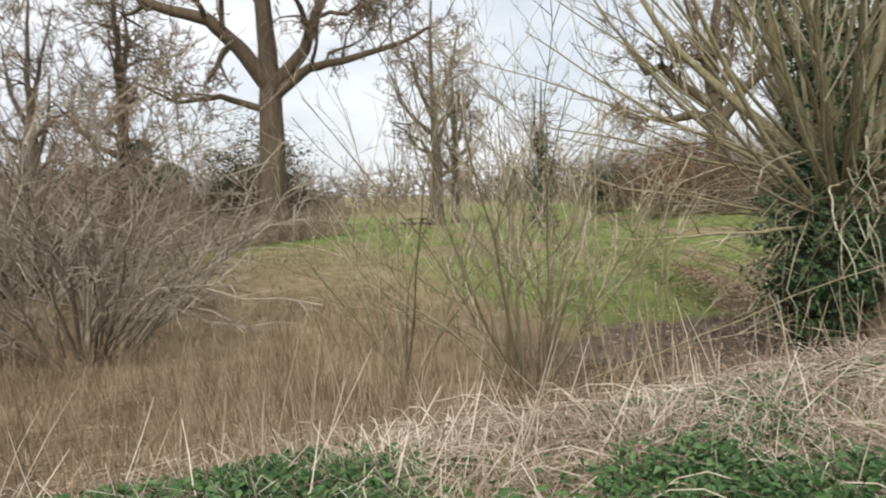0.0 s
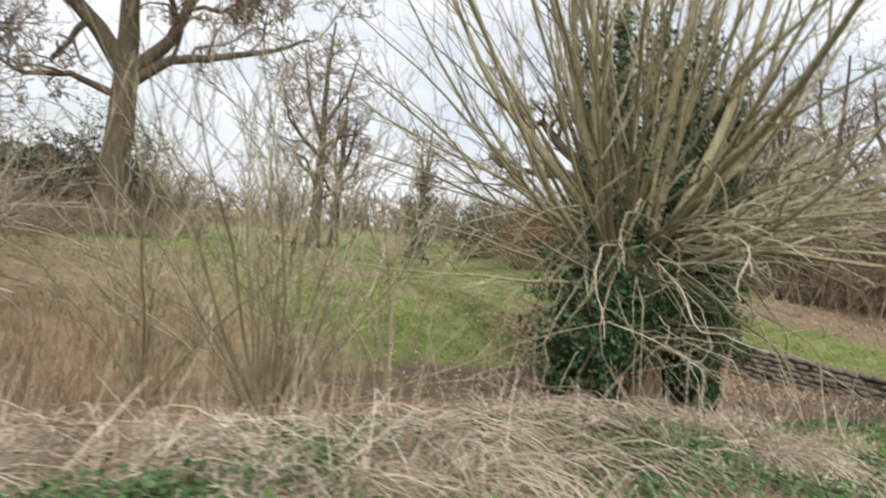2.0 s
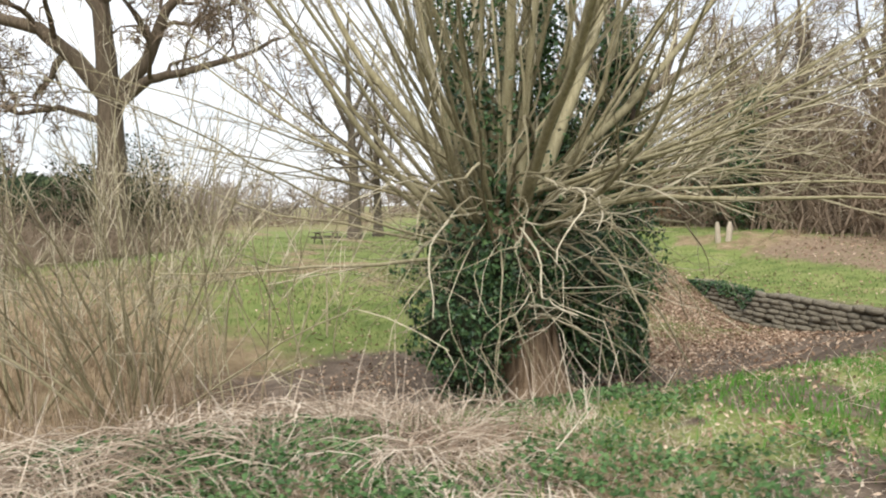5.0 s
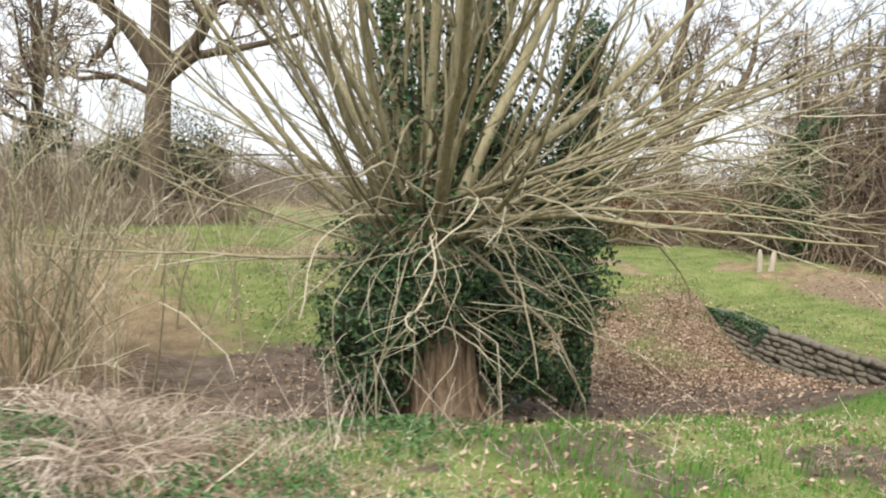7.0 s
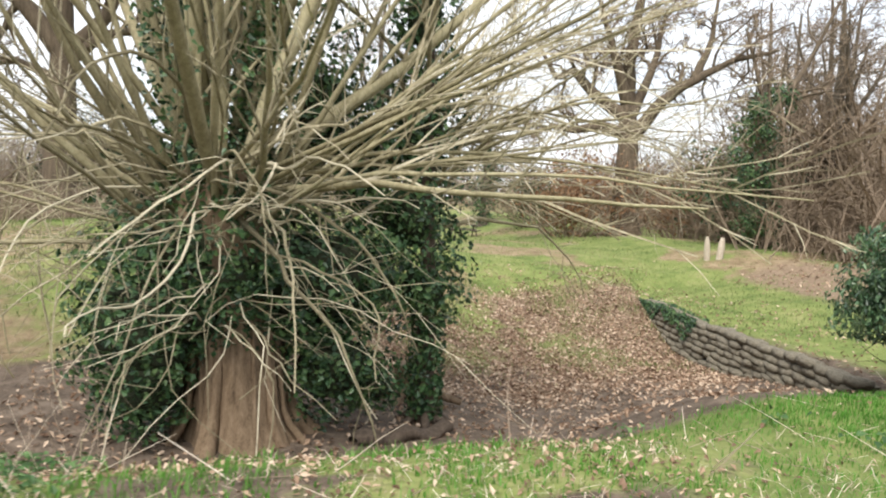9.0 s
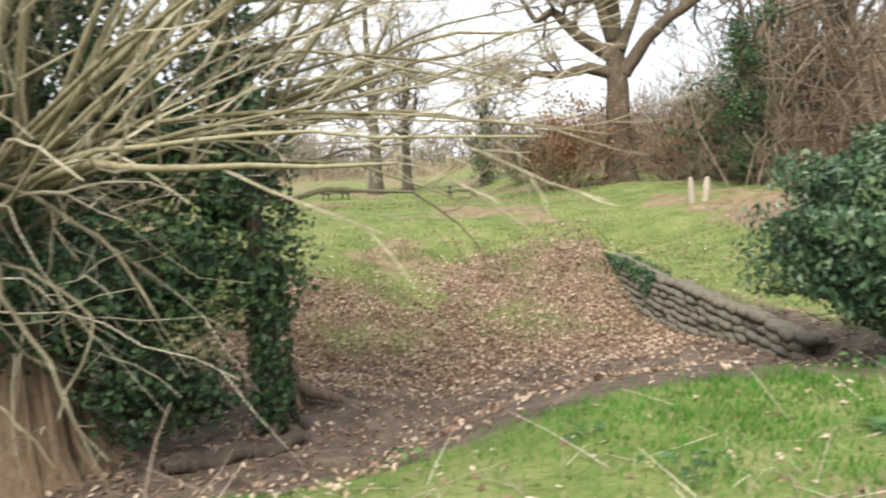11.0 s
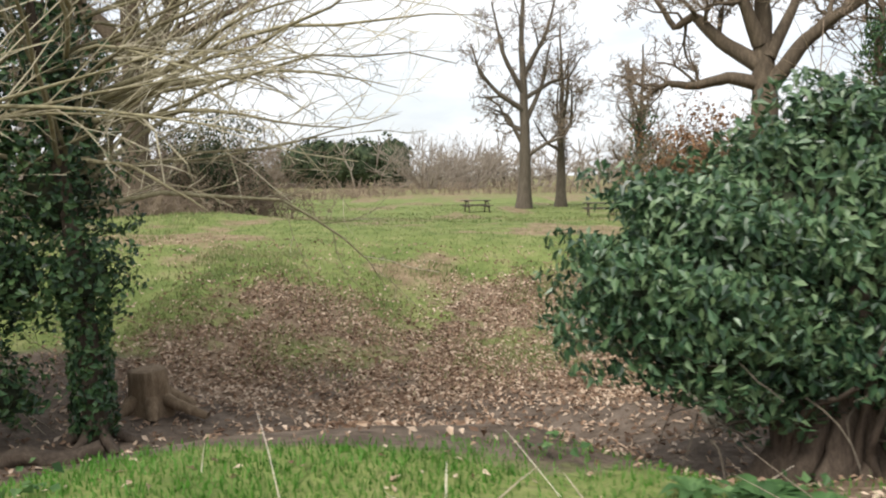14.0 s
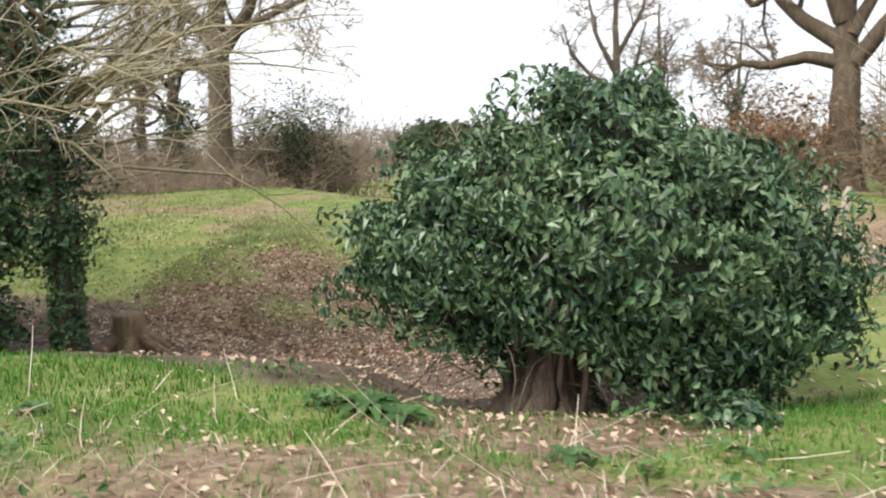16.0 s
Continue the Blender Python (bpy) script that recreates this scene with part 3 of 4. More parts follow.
def ivy_column():
    """The slim tree beside the willow, wrapped in ivy from foot to crown."""
    cx, cy = 12.85, 8.45
    gz = float(height(cx, cy))
    trunk = Tubes()
    trunk.add(wander((cx, cy, gz - 0.1), (-0.04, 0, 1), 5.2, 12, 0.02), np.linspace(0.14, 0.03, 13), 9, 0.12)
    for k in range(6):
        a = k * 1.05 + 0.3
        trunk.add(line_fill([(cx + 0.4 * math.cos(a), cy + 0.4 * math.sin(a), gz - 0.05), (cx + 0.14 * math.cos(a), cy + 0.14 * math.sin(a), gz + 0.12), (cx, cy, gz + 0.4)], 6), np.linspace(0.06, 0.05, 6), 6, 0.15)
    crown, fine = Tubes(), Tubes()
    for k in range(46):
        a = rng.uniform(-1.2, 1.3) if k < 32 else rng.uniform(0, 6.28)
        p = (cx - 0.2 + 0.1 * math.cos(a), cy, gz + rng.uniform(2.2, 4.8))
        pts = wander(p, (math.cos(a), math.sin(a), rng.uniform(0.1, 0.9)), rng.uniform(2.4, 4.4), 9, 0.13, rng.uniform(-0.05, 0.02))
        rr = np.linspace(rng.uniform(0.016, 0.04), 0.005, 10)
        crown.add(pts, rr, 6, 0.05)
        fork(crown, fine, pts, rr, 0, 1, (8, 4), 0.32, -0.01, 0.75, 0.004, 0.18)
    ob = tagged(new("ivy_clad_tree", trunk.mesh("trunk", TRUNK_DARK)), "slim tree wrapped in dark green ivy", "tree")
    part("shoots", crown.mesh("shoots", BARK_WILLOW), ob, "thin olive-brown spreading shoots")
    part("twigs", fine.mesh("twigs", TWIG_WILLOW, False), ob)
    blobs = [(cx - 0.1, cy, gz + 1.75, 0.6, 0.55, 0.5), (cx - 0.3, cy + 0.1, gz + 2.6, 0.7, 0.7, 0.8), (cx - 0.3, cy, gz + 3.7, 0.6, 0.6, 0.9), (cx - 0.3, cy, gz + 5.0, 0.45, 0.45, 1.0), (cx - 1.0, cy, gz + 3.2, 0.7, 0.6, 0.9), (cx - 1.5, cy - 0.1, gz + 3.7, 0.6, 0.5, 1.1),
             (cx - 0.8, cy - 0.3, gz + 0.62, 0.5, 0.4, 0.38), (cx - 0.8, cy - 0.1, gz + 1.8, 0.7, 0.6, 0.7)]
    part("ivy_shade_core", lumpy("ivy_shade_core", blobs, 0.45, IVY_CORE), ob, "near-black filler core painted as the shade inside the ivy")
    p, nr = blob_points(12000, blobs, 0.7, 0.2)
    k = 1100
    z = rng.uniform(0.1, 1.6, k)
    a = rng.uniform(0, 2 * math.pi, k)
    r = 0.17 + rng.uniform(0, 0.07, k)
    cp = np.stack([cx - 0.02 * z + r * np.cos(a), cy + r * np.sin(a), gz + z], 1)
    cn = np.stack([np.cos(a), np.sin(a), 0 * a], 1)
    p, nr = np.concatenate([p, cp]), np.concatenate([nr, cn])
    part("ivy_leaves", leaves_mesh("ivy_leaves", p, nr, rng.uniform(0.05, 0.11, len(p)), IVY_DARK), ob, "dark green ivy leaves")


ivy_column()


def ivy_bush():
    """A stunted trunk under a broad dome of ivy."""
    cx, cy = 19.0, 5.55
    gz = float(height(cx, cy))
    trunk = Tubes()
    for k in range(9):
        a = k * 0.7
        top = (cx + 0.15 + 0.5 * math.cos(a), cy + 0.5 * math.sin(a), gz + 1.35)
        trunk.add(line_fill([(cx + 0.42 * math.cos(a), cy + 0.36 * math.sin(a), gz - 0.1), (cx + 0.24 * math.cos(a + 0.3), cy + 0.22 * math.sin(a + 0.3), gz + 0.2), (cx + 0.2 * math.cos(a + 0.6), cy + 0.2 * math.sin(a + 0.6), gz + 0.6), top], 12)
                  + rng.normal(0, 0.015, (12, 3)), np.linspace(0.16, 0.07, 12) * rng.uniform(0.7, 1.1), 8, 0.2)
    for k in range(14):
        a = rng.uniform(0, 6.28)
        trunk.add(wander((cx + 0.3 * math.cos(a), cy + 0.3 * math.sin(a), gz - 0.05), (0.1 * math.cos(a), 0.1 * math.sin(a), 1), 1.2, 7, 0.2), np.linspace(0.035, 0.015, 8), 5, 0.1)
    ob = tagged(new("ivy_bush", trunk.mesh("trunk", TRUNK_DARK)), "broad dome of glossy ivy on a gnarled dark trunk", "bush")
    bx, by = 19.27, 5.98
    blobs = [(bx - 0.1, by, 0.72, 1.55, 1.35, 1.0), (bx - 1.1, by - 0.1, 0.55, 0.95, 0.95, 0.72), (bx + 0.95, by, 0.45, 1.05, 1.05, 0.85), (bx + 0.1, by - 0.1, 1.35, 0.75, 0.8, 0.72),
             (bx - 0.6, by - 0.35, 0.44, 0.85, 0.7, 0.5), (bx + 0.8, by - 0.4, 0.24, 0.9, 0.75, 0.48), (bx + 1.65, by - 0.1, 0.3, 0.45, 0.5, 0.35), (bx + 0.75, by + 0.1, 1.05, 0.75, 0.7, 0.6), (bx - 0.5, by - 0.1, 1.1, 0.75, 0.8, 0.6), (bx - 0.9, by - 0.35, 0.72, 0.8, 0.7, 0.6), (bx + 0.3, by - 0.6, 0.75, 0.9, 0.75, 0.7), (bx + 1.3, by - 0.2, 0.55, 0.75, 0.75, 0.55), (bx - 1.0, by - 0.05, 0.9, 0.75, 0.75, 0.55), (bx - 1.35, by - 0.1, 0.62, 0.6, 0.65, 0.5),
             (bx - 0.15, by - 0.2, 1.75, 0.35, 0.35, 0.3), (bx + 0.35, by, 1.8, 0.3, 0.3, 0.24), (bx + 1.1, by - 0.1, 1.15, 0.5, 0.5, 0.4),
             (bx + 0.75, by - 0.45, 0.02, 0.75, 0.6, 0.42), (bx - 0.2, by - 0.55, 0.3, 0.6, 0.5, 0.4)]
    blobs = [(bx + (x - bx) * 0.94 + 0.03, y, z, a * 0.96, b * 0.88, c) for x, y, z, a, b, c in blobs]
    part("ivy_shade_core", lumpy("ivy_shade_core", blobs, 0.68, IVY_CORE), ob, "near-black filler core painted as the shade inside the ivy")
    p, nr = blob_points(44000, blobs, 0.42, 0.24)
    part("ivy_leaves", leaves_mesh("ivy_leaves", p, nr, rng.uniform(0.055, 0.115, len(p)), IVY, 1.5, "leaf", 0.7), ob, "glossy green ivy leaves")
    twig = Tubes()
    for k in range(110):
        a = rng.uniform(0, 6.28)
        p0 = (bx + rng.uniform(-1.2, 1.4), by + rng.uniform(-0.9, 0.9), rng.uniform(-0.3, 0.3))
        twig.add(wander(p0, (math.cos(a), math.sin(a), -0.3), rng.uniform(0.3, 0.7), 4, 0.2), np.linspace(0.008, 0.003, 5), 3)
    part("twigs", twig.mesh("twigs", BARK_FAR, False), ob)


ivy_bush()


# ---- trees ----
K = 1.36
tree("broad bare oak with heavy crooked limbs", (5.9, 28.0), [([(K * a, K * b, K * c) for a, b, c in pts], K * r0, K * r1) for pts, r0, r1 in [
    ([(0, 0, 0), (-0.05, 2, 0), (0, 4.2, 0), (-0.1, 6.0, 0), (-0.2, 9.5, 0.3), (0.1, 13, 0)], 0.42, 0.1),
    ([(0, 4.2, 0), (-0.7, 5.2, -0.2), (-1.5, 5.9, -0.5), (-2.9, 6.3, -0.4), (-3.7, 7.2, 0), (-5.2, 7.4, 0.3)], 0.24, 0.06),
    ([(0.1, 4.3, 0), (0.9, 5.2, 0.2), (1.5, 6.8, 0.3), (2.7, 7.4, 0.3), (3.6, 8.6, 0)], 0.2, 0.05),
    ([(0.1, 4.0, 0), (1.0, 4.7, -0.3), (2.1, 4.9, -0.6), (3.4, 5.3, -0.6), (4.4, 5.8, -0.5)], 0.16, 0.04),
    ([(-0.1, 6.4, 0), (-1.3, 8.2, 0.8), (-2.0, 10.4, 1.6)], 0.16, 0.04),
    ([(0, 3.6, 0), (-1.4, 4.1, 0.6), (-2.6, 4.0, 1.2), (-3.8, 4.6, 1.4)], 0.11, 0.03),
    ([(0, 6.8, 0), (1.0, 8.6, -0.8), (1.6, 11.2, -1.6)], 0.16, 0.04)]], (9, 7, 6, 5), BARK_OAK, turn=-15, twig_r=0.016, bend=0.36, angle=1.05, keep=0.5)
tree("massive bare oak with wide-spreading limbs", (30.1, 30.6), [
    ([(0, 0, 0), (-0.1, 2.2, 0), (-0.2, 5.0, 0), (-0.3, 7.0, 0.2), (-0.3, 9.5, 0), (0.2, 14, 0.3)], 0.72, 0.15),
    ([(-0.3, 5.0, 0), (-1.5, 5.3, -0.4), (-2.8, 5.0, -0.6), (-3.9, 5.2, -0.6), (-4.8, 4.6, -0.5)], 0.30, 0.07),
    ([(-0.4, 5.8, 0), (-1.8, 6.8, 0.4), (-3.0, 8.0, 0.5), (-3.8, 7.6, 0.5), (-5.0, 9.6, 0.6)], 0.34, 0.07),
    ([(-0.4, 6.6, 0), (-1.2, 8.6, -0.6), (-2.2, 11.4, -0.8)], 0.32, 0.08),
    ([(0.1, 5.0, 0), (1.2, 6.6, 0), (2.6, 7.7, -0.3), (4.2, 8.6, -0.3), (6.2, 9.2, -0.3)], 0.36, 0.09),
    ([(2.6, 7.7, -0.3), (3.4, 9.6, 0.4), (3.6, 11.8, 0.6)], 0.22, 0.06),
    ([(-0.1, 6.0, 0), (0.9, 8.4, 1.0), (1.5, 11.5, 2.0)], 0.3, 0.07)], (8, 7, 6, 3), BARK_OAK, turn=-25, twig_r=0.016, bend=0.34, angle=1.05)
far_limbs = [
    ([(0, 0, 0), (0.05, 4, 0), (-0.1, 8, 0), (-0.3, 12, 0), (0, 17, 0.3)], 0.5, 0.08),
    ([(0, 4.2, 0), (-1.2, 6.5, 0), (-2.2, 7.0, 0.4)], 0.18, 0.05),
    ([(0, 6, 0), (1.2, 8.5, 0.4), (1.8, 11.5, 0.4)], 0.2, 0.05),
    ([(-0.1, 8, 0), (-1.6, 10.5, -0.5), (-2.4, 14, -0.5)], 0.22, 0.05),
    ([(0, 3.6, 0), (1.5, 4.6, -0.4), (2.6, 5.0, -0.6), (3.4, 6.2, -0.4)], 0.16, 0.04),
    ([(-0.05, 5.4, 0), (-1.0, 6.0, 1.2), (-1.6, 7.4, 2.2), (-2.8, 8.2, 2.6)], 0.18, 0.04),
    ([(0, 6.8, 0), (-1.8, 7.8, -0.8), (-3.2, 9.2, -0.9), (-3.8, 11.2, -0.8)], 0.2, 0.05),
    ([(-0.1, 7.6, 0), (1.8, 8.8, 0.6), (3.2, 9.2, 0.9), (4.0, 10.6, 0.8)], 0.18, 0.04),
    ([(-0.2, 9, 0), (1.4, 12, 0), (2.4, 15.5, 0.5)], 0.2, 0.05)]
tall = tree("tall bare tree on the meadow edge", (23.2, 52.4), far_limbs, (7, 6, 4, 3), BARK_FAR, TWIG_FAR, twig_r=0.016, name="bare_tree", group="bare trees round the meadow", bend=0.32, keep=0.48, angle=1.05, lift=0.0)
for k, (x, y, s, turn) in enumerate([(26.4, 56.0, 0.78, 80), (30.1, 48.7, 0.6, 210), (1.0, 33.5, 0.72, 70), (-2.5, 36.5, 0.66, 300), (41.0, 34.0, 0.8, 60), (45.0, 26.0, 0.85, 160), (38.0, 18.5, 0.8, 250),
                                     (49.0, 40.0, 0.9, 10), (-7.0, 33.0, 0.7, 100), (-13.0, 24.0, 0.6, 190), (33.0, 21.5, 0.62, 35), (38.5, 27.5, 0.7, 110), (36.5, 24.0, 0.6, 320)]):
    m = pose(x, y, float(height(x, y)) - 0.1, 0, 0, turn)
    twin = copy_thing(tall, m)
    twin.matrix_basis = m @ Matrix.Diagonal((s, s, s, 1))


def saplings(label, x0, x1, y0, y1, count, tall_m, seed_lean=0.25, r=(0.008, 0.025), material=BARK_WILLOW, name="sapling_clump", fork_n=(5, 3)):
    stems, fine = Tubes(), Tubes()
    for _ in range(count):
        x, y = rng.uniform(x0, x1), rng.uniform(y0, y1)
        z = float(height(x, y)) - 0.05
        ln = tall_m * rng.uniform(0.5, 1.15)
        pts = wander((x, y, z), (rng.normal(0, seed_lean), rng.normal(0, seed_lean), 1), ln, 8, 0.07, 0.05)
        rr = np.linspace(rng.uniform(*r), 0.005, 9)
        stems.add(pts, rr, 5)
        fork(stems, fine, pts, rr, 0, 1, fork_n, 0.35, 0.05, 0.6, 0.005, 0.12)
    ob = tagged(new(name, stems.mesh(name, material)), label, "saplings")
    part("twigs", fine.mesh("twigs", TWIG_WILLOW, False), ob)
    return ob


def sapling_fan(where, count, tall_m, lean):
    """Many arching stems out of one stool."""
    t, fine = Tubes(), Tubes()
    for _ in range(count):
        a, out = rng.uniform(0, 6.28), abs(rng.normal(0, lean))
        x, y = where[0] + 0.28 * math.cos(a) * rng.random(), where[1] + 0.28 * math.sin(a) * rng.random()
        pts = wander((x, y, float(height(x, y)) - 0.05), (out * math.cos(a), out * math.sin(a), 1), tall_m * rng.uniform(0.45, 1.15), 9, 0.07, 0.0)
        rr = np.linspace(rng.uniform(0.01, 0.03), 0.005, 10)
        t.add(pts, rr, 5)
        fork(t, fine, pts, rr, 0, 1, (8, 4), 0.36, 0.03, 0.6, 0.005, 0.13)
    ob = tagged(new("sapling_clump", t.mesh("sapling_clump", BARK_WILLOW)), "olive willow stems fanning from one stool in the ditch", "saplings", "willow stools in the ditch")
    part("twigs", fine.mesh("twigs", TWIG_WILLOW, False), ob)


sapling_fan((5.4, 9.0), 24, 4.6, 0.52)
sapling_fan((4.2, 10.6), 12, 4.4, 0.5)
sapling_fan((5.9, 10.4), 6, 5.0, 0.25)
saplings("thin bare saplings rising from dead stems", 6.0, 7.6, 7.2, 8.8, 8, 3.6)
saplings("thin grey saplings on the far bank", 6.5, 9.5, 10.5, 15.0, 12, 3.6)


def shrub(label, where, wide, tall_m, count, material=TWIG_FAR, leaves=0, leaf_mat=None, r=0.02, name="shrub", spread=1.0, size=0.07):
    stems, fine = Tubes(), Tubes()
    gz = float(height(*where))
    for _ in range(count):
        a = rng.uniform(0, 6.28)
        out = rng.uniform(0.1, 1.0) ** 0.7
        pts = wander((where[0] + 0.4 * wide * out * math.cos(a) * 0.5, where[1] + 0.4 * wide * out * math.sin(a) * 0.5, gz - 0.05), (spread * out * math.cos(a), spread * out * math.sin(a), rng.uniform(0.5, 1.2)),
                     tall_m * rng.uniform(0.6, 1.1), 7, 0.16, rng.uniform(-0.12, 0.05))
        rr = np.linspace(r * rng.uniform(0.4, 1), 0.004, 8)
        stems.add(pts, rr, 4)
        fork(stems, fine, pts, rr, 0, 1, (6, 4), 0.4, 0.0, 0.8, r * 0.25, 0.2)
    ob = tagged(new(name, stems.mesh(name, material)), label, "shrub")
    part("twigs", fine.mesh("twigs", material, False), ob)
    if leaves:
        p, nr = blob_points(leaves, [(where[0], where[1], gz + tall_m * 0.45, wide * 0.5, wide * 0.5, tall_m * 0.5)], 0.9, 0.25)
        part("leaves", leaves_mesh("leaves", p, nr, rng.uniform(0.7, 1.5, len(p)) * size, leaf_mat), ob)
    return ob


GREYTWIG = mat("grey_twigs", [(0.12, 0.10, 0.07), (0.22, 0.19, 0.14), (0.36, 0.32, 0.25)], 2, 0.85, 0.0, 20, per_piece=0.5)
shrub("grey leafless shrub with arching branches", (-0.2, 13.0), 4.5, 3.6, 70, GREYTWIG, r=0.035, spread=1.1)
shrub("dark leafless thorn shrub", (-1.2, 16.5), 6.0, 4.6, 80, TWIG_FAR, r=0.04)
shrub("tangled leafless shrub on the bank", (-4.5, 13.5), 5.0, 4.0, 60, GREYTWIG, r=0.035)
shrub("copper-leaved beech scrub under the oak", (27.9, 31.6), 5.5, 4.4, 50, TWIG_FAR, 3200, COPPER, 0.04, "beech_scrub", size=0.16)
shrub("copper-leaved scrub beside the oak", (32.0, 29.0), 4.0, 3.2, 40, TWIG_FAR, 1500, COPPER, 0.04, "beech_scrub", size=0.15)
shrub("dark evergreen holly bush", (30.0, 40.5), 4.5, 3.6, 40, TWIG_FAR, 4500, YEW, 0.04, "holly_bush", size=0.12)
shrub("dark ivy-clad bush below the bank", (31.5, 24.2), 4.5, 5.0, 40, TWIG_FAR, 3500, IVY_DARK, 0.04, "ivy_thicket", size=0.18)
shrub("dark yew with feathery sprays", (6.4, 35.0), 5.0, 5.6, 40, TWIG_FAR, 11000, YEW, 0.05, "yew_tree", size=0.11)


def thicket(label, line, deep, tall_m, count, material, name="hedge_thicket", thick=1.0):
    """A band of uncountable bare stems along a line."""
    t = Tubes()
    pts = np.asarray(line, float)
    for _ in range(count):
        s = rng.uniform(0, len(pts) - 1)
        i = min(int(s), len(pts) - 2)
        x, y = pts[i] + (pts[i + 1] - pts[i]) * (s - i) + rng.normal(0, deep, 2)
        z = float(height(x, y)) - 0.1
        h = tall_m * rng.uniform(0.35, 1.1)
        ln = wander((x, y, z), (rng.normal(0, 0.3), rng.normal(0, 0.3), 1), h, 3, 0.2)
        t.add(ln, np.linspace(0.012 * tall_m ** 0.5, 0.006 * tall_m ** 0.5, 4) * thick, 3)
        for _k in range(10):
            j = rng.integers(1, 3)
            t.add(wander(ln[j], (rng.normal(0, 0.9), rng.normal(0, 0.9), 0.5), h * rng.uniform(0.2, 0.5), 2, 0.3), np.array([0.006 * tall_m ** 0.5] * 2 + [0.003]) * thick, 3)
    return tagged(new(name, t.mesh(name, material, False)), label, "hedge", kind="stuff")


thicket("brown leafless hedge behind the meadow", [(-30, 46), (-12, 52), (0, 62), (14, 92), (34, 96), (60, 70)], 1.8, 2.2, 1100, TWIG_FAR, thick=1.6)
thicket("dense leafless wood beyond the wall", [(33, 16), (34, 22), (40, 30), (44, 40), (42, 52)], 2.2, 7.0, 1100, TWIG_FAR, "bare_wood")
thicket("low brown scrub behind the wall", [(31, 17), (32, 22), (35, 27)], 1.5, 2.4, 900, TWIG_FAR, "brown_scrub")
thicket("brown leafless scrub across the ditch", [(-14, 22), (-6, 27), (2, 33), (9, 38)], 1.6, 3.2, 1000, TWIG_FAR, "brown_scrub")
thicket("distant leafless woodland", [(-140, 150), (-40, 150), (30, 150), (120, 130), (180, 90)], 6, 10, 1500, HAZE_WOOD, "far_wood", 4.5)


def conifer_clump():
    blobs = [(x, 142 + rng.uniform(-3, 3), 3.5, 3.6, 3, 4.2 + rng.uniform(-1, 1)) for x in np.linspace(-8, 10, 8)]
    ob = tagged(new("conifer_belt", lumpy("conifer_belt", blobs, 0.9, YEW)), "dark green distant belt of conifers", "trees")
    p, nr = blob_points(5000, blobs, 0.3, 0.2)
    part("needles", leaves_mesh("needles", p, nr, rng.uniform(0.5, 1.1, len(p)), YEW), ob)


conifer_clump()
for where in ((16.8, 128.0), (24.0, 133.0), (-14.0, 120.0)):
    shrub("large round leafless tree in the distance", where, 10, 9, 60, HAZE_WOOD, r=0.12, name="round_tree")


thicket("low brown scrub round the oak", [(-5, 17), (0, 20), (4.5, 26), (7.5, 29)], 1.3, 1.5, 520, TWIG_FAR, "brown_scrub")


def leaning_ivy_tree():
    x, y = 29.1, 20.6
    gz = float(height(x, y))
    t, fine = Tubes(), Tubes()
    main = line_fill([(x, y, gz - 0.1), (x - 0.2, y, gz + 1.6), (x - 0.6, y - 0.2, gz + 3.2), (x - 0.2, y - 0.2, gz + 4.6), (x + 1.4, y, gz + 6.6), (x + 2.6, y, gz + 9.0)], 18)
    limb = line_fill([(x - 0.5, y - 0.2, gz + 3.2), (x - 1.0, y - 0.4, gz + 4.2), (x - 0.9, y - 0.4, gz + 5.4), (x - 1.4, y, gz + 7.5)], 12)
    for line, r in ((main, 0.26), (limb, 0.14)):
        rr = np.linspace(r, 0.05, len(line))
        t.add(line, rr, 9, 0.12)
        fork(t, fine, line[len(line) // 3:], rr[len(line) // 3:], 0, 2, (9, 6, 4), 0.45, 0.02, 1.0, 0.012, 0.3)
    ob = tagged(new("leaning_ivy_tree", t.mesh("leaning_ivy_tree", BARK_OAK)), "leaning bare tree with ivy round its trunk", "tree")
    part("twigs", fine.mesh("twigs", TWIG_FAR, False), ob)
    blobs = [(x - 0.15, y, gz + 1.0, 0.75, 0.7, 1.0), (x - 0.45, y - 0.1, gz + 2.6, 0.7, 0.65, 0.9), (x - 0.6, y - 0.2, gz + 4.0, 0.75, 0.6, 0.65), (x - 0.95, y - 0.4, gz + 4.7, 0.45, 0.4, 0.7), (x + 0.4, y, gz + 5.3, 0.6, 0.5, 0.5)]
    p, nr = blob_points(4500, blobs, 0.7, 0.2)
    part("ivy_leaves", leaves_mesh("ivy_leaves", p, nr, rng.uniform(0.08, 0.15, len(p)), IVY_DARK), ob, "dark green ivy leaves")


leaning_ivy_tree()


def far_ivy(where, tall_m, wide):
    """Ivy round the bole of a far tree, a plant of its own."""
    gz = float(height(*where))
    blobs = [(where[0] + rng.normal(0, 0.2), where[1], gz + tall_m * k, wide * rng.uniform(0.6, 1.1), wide * 0.8, tall_m * 0.22) for k in (0.12, 0.35, 0.58, 0.82)]
    p, nr = blob_points(1800, blobs, 0.8, 0.25)
    tagged(new("climbing_ivy", leaves_mesh("climbing_ivy", p, nr, rng.uniform(0.12, 0.26, len(p)), IVY_DARK)), "ragged ivy climbing a far bare tree", "ivy", "ivy on far trees")


far_ivy((30.1, 48.7), 6.5, 1.1)
far_ivy((1.0, 33.5), 4.5, 0.8)
far_ivy((38.0, 18.5), 5.0, 1.0)


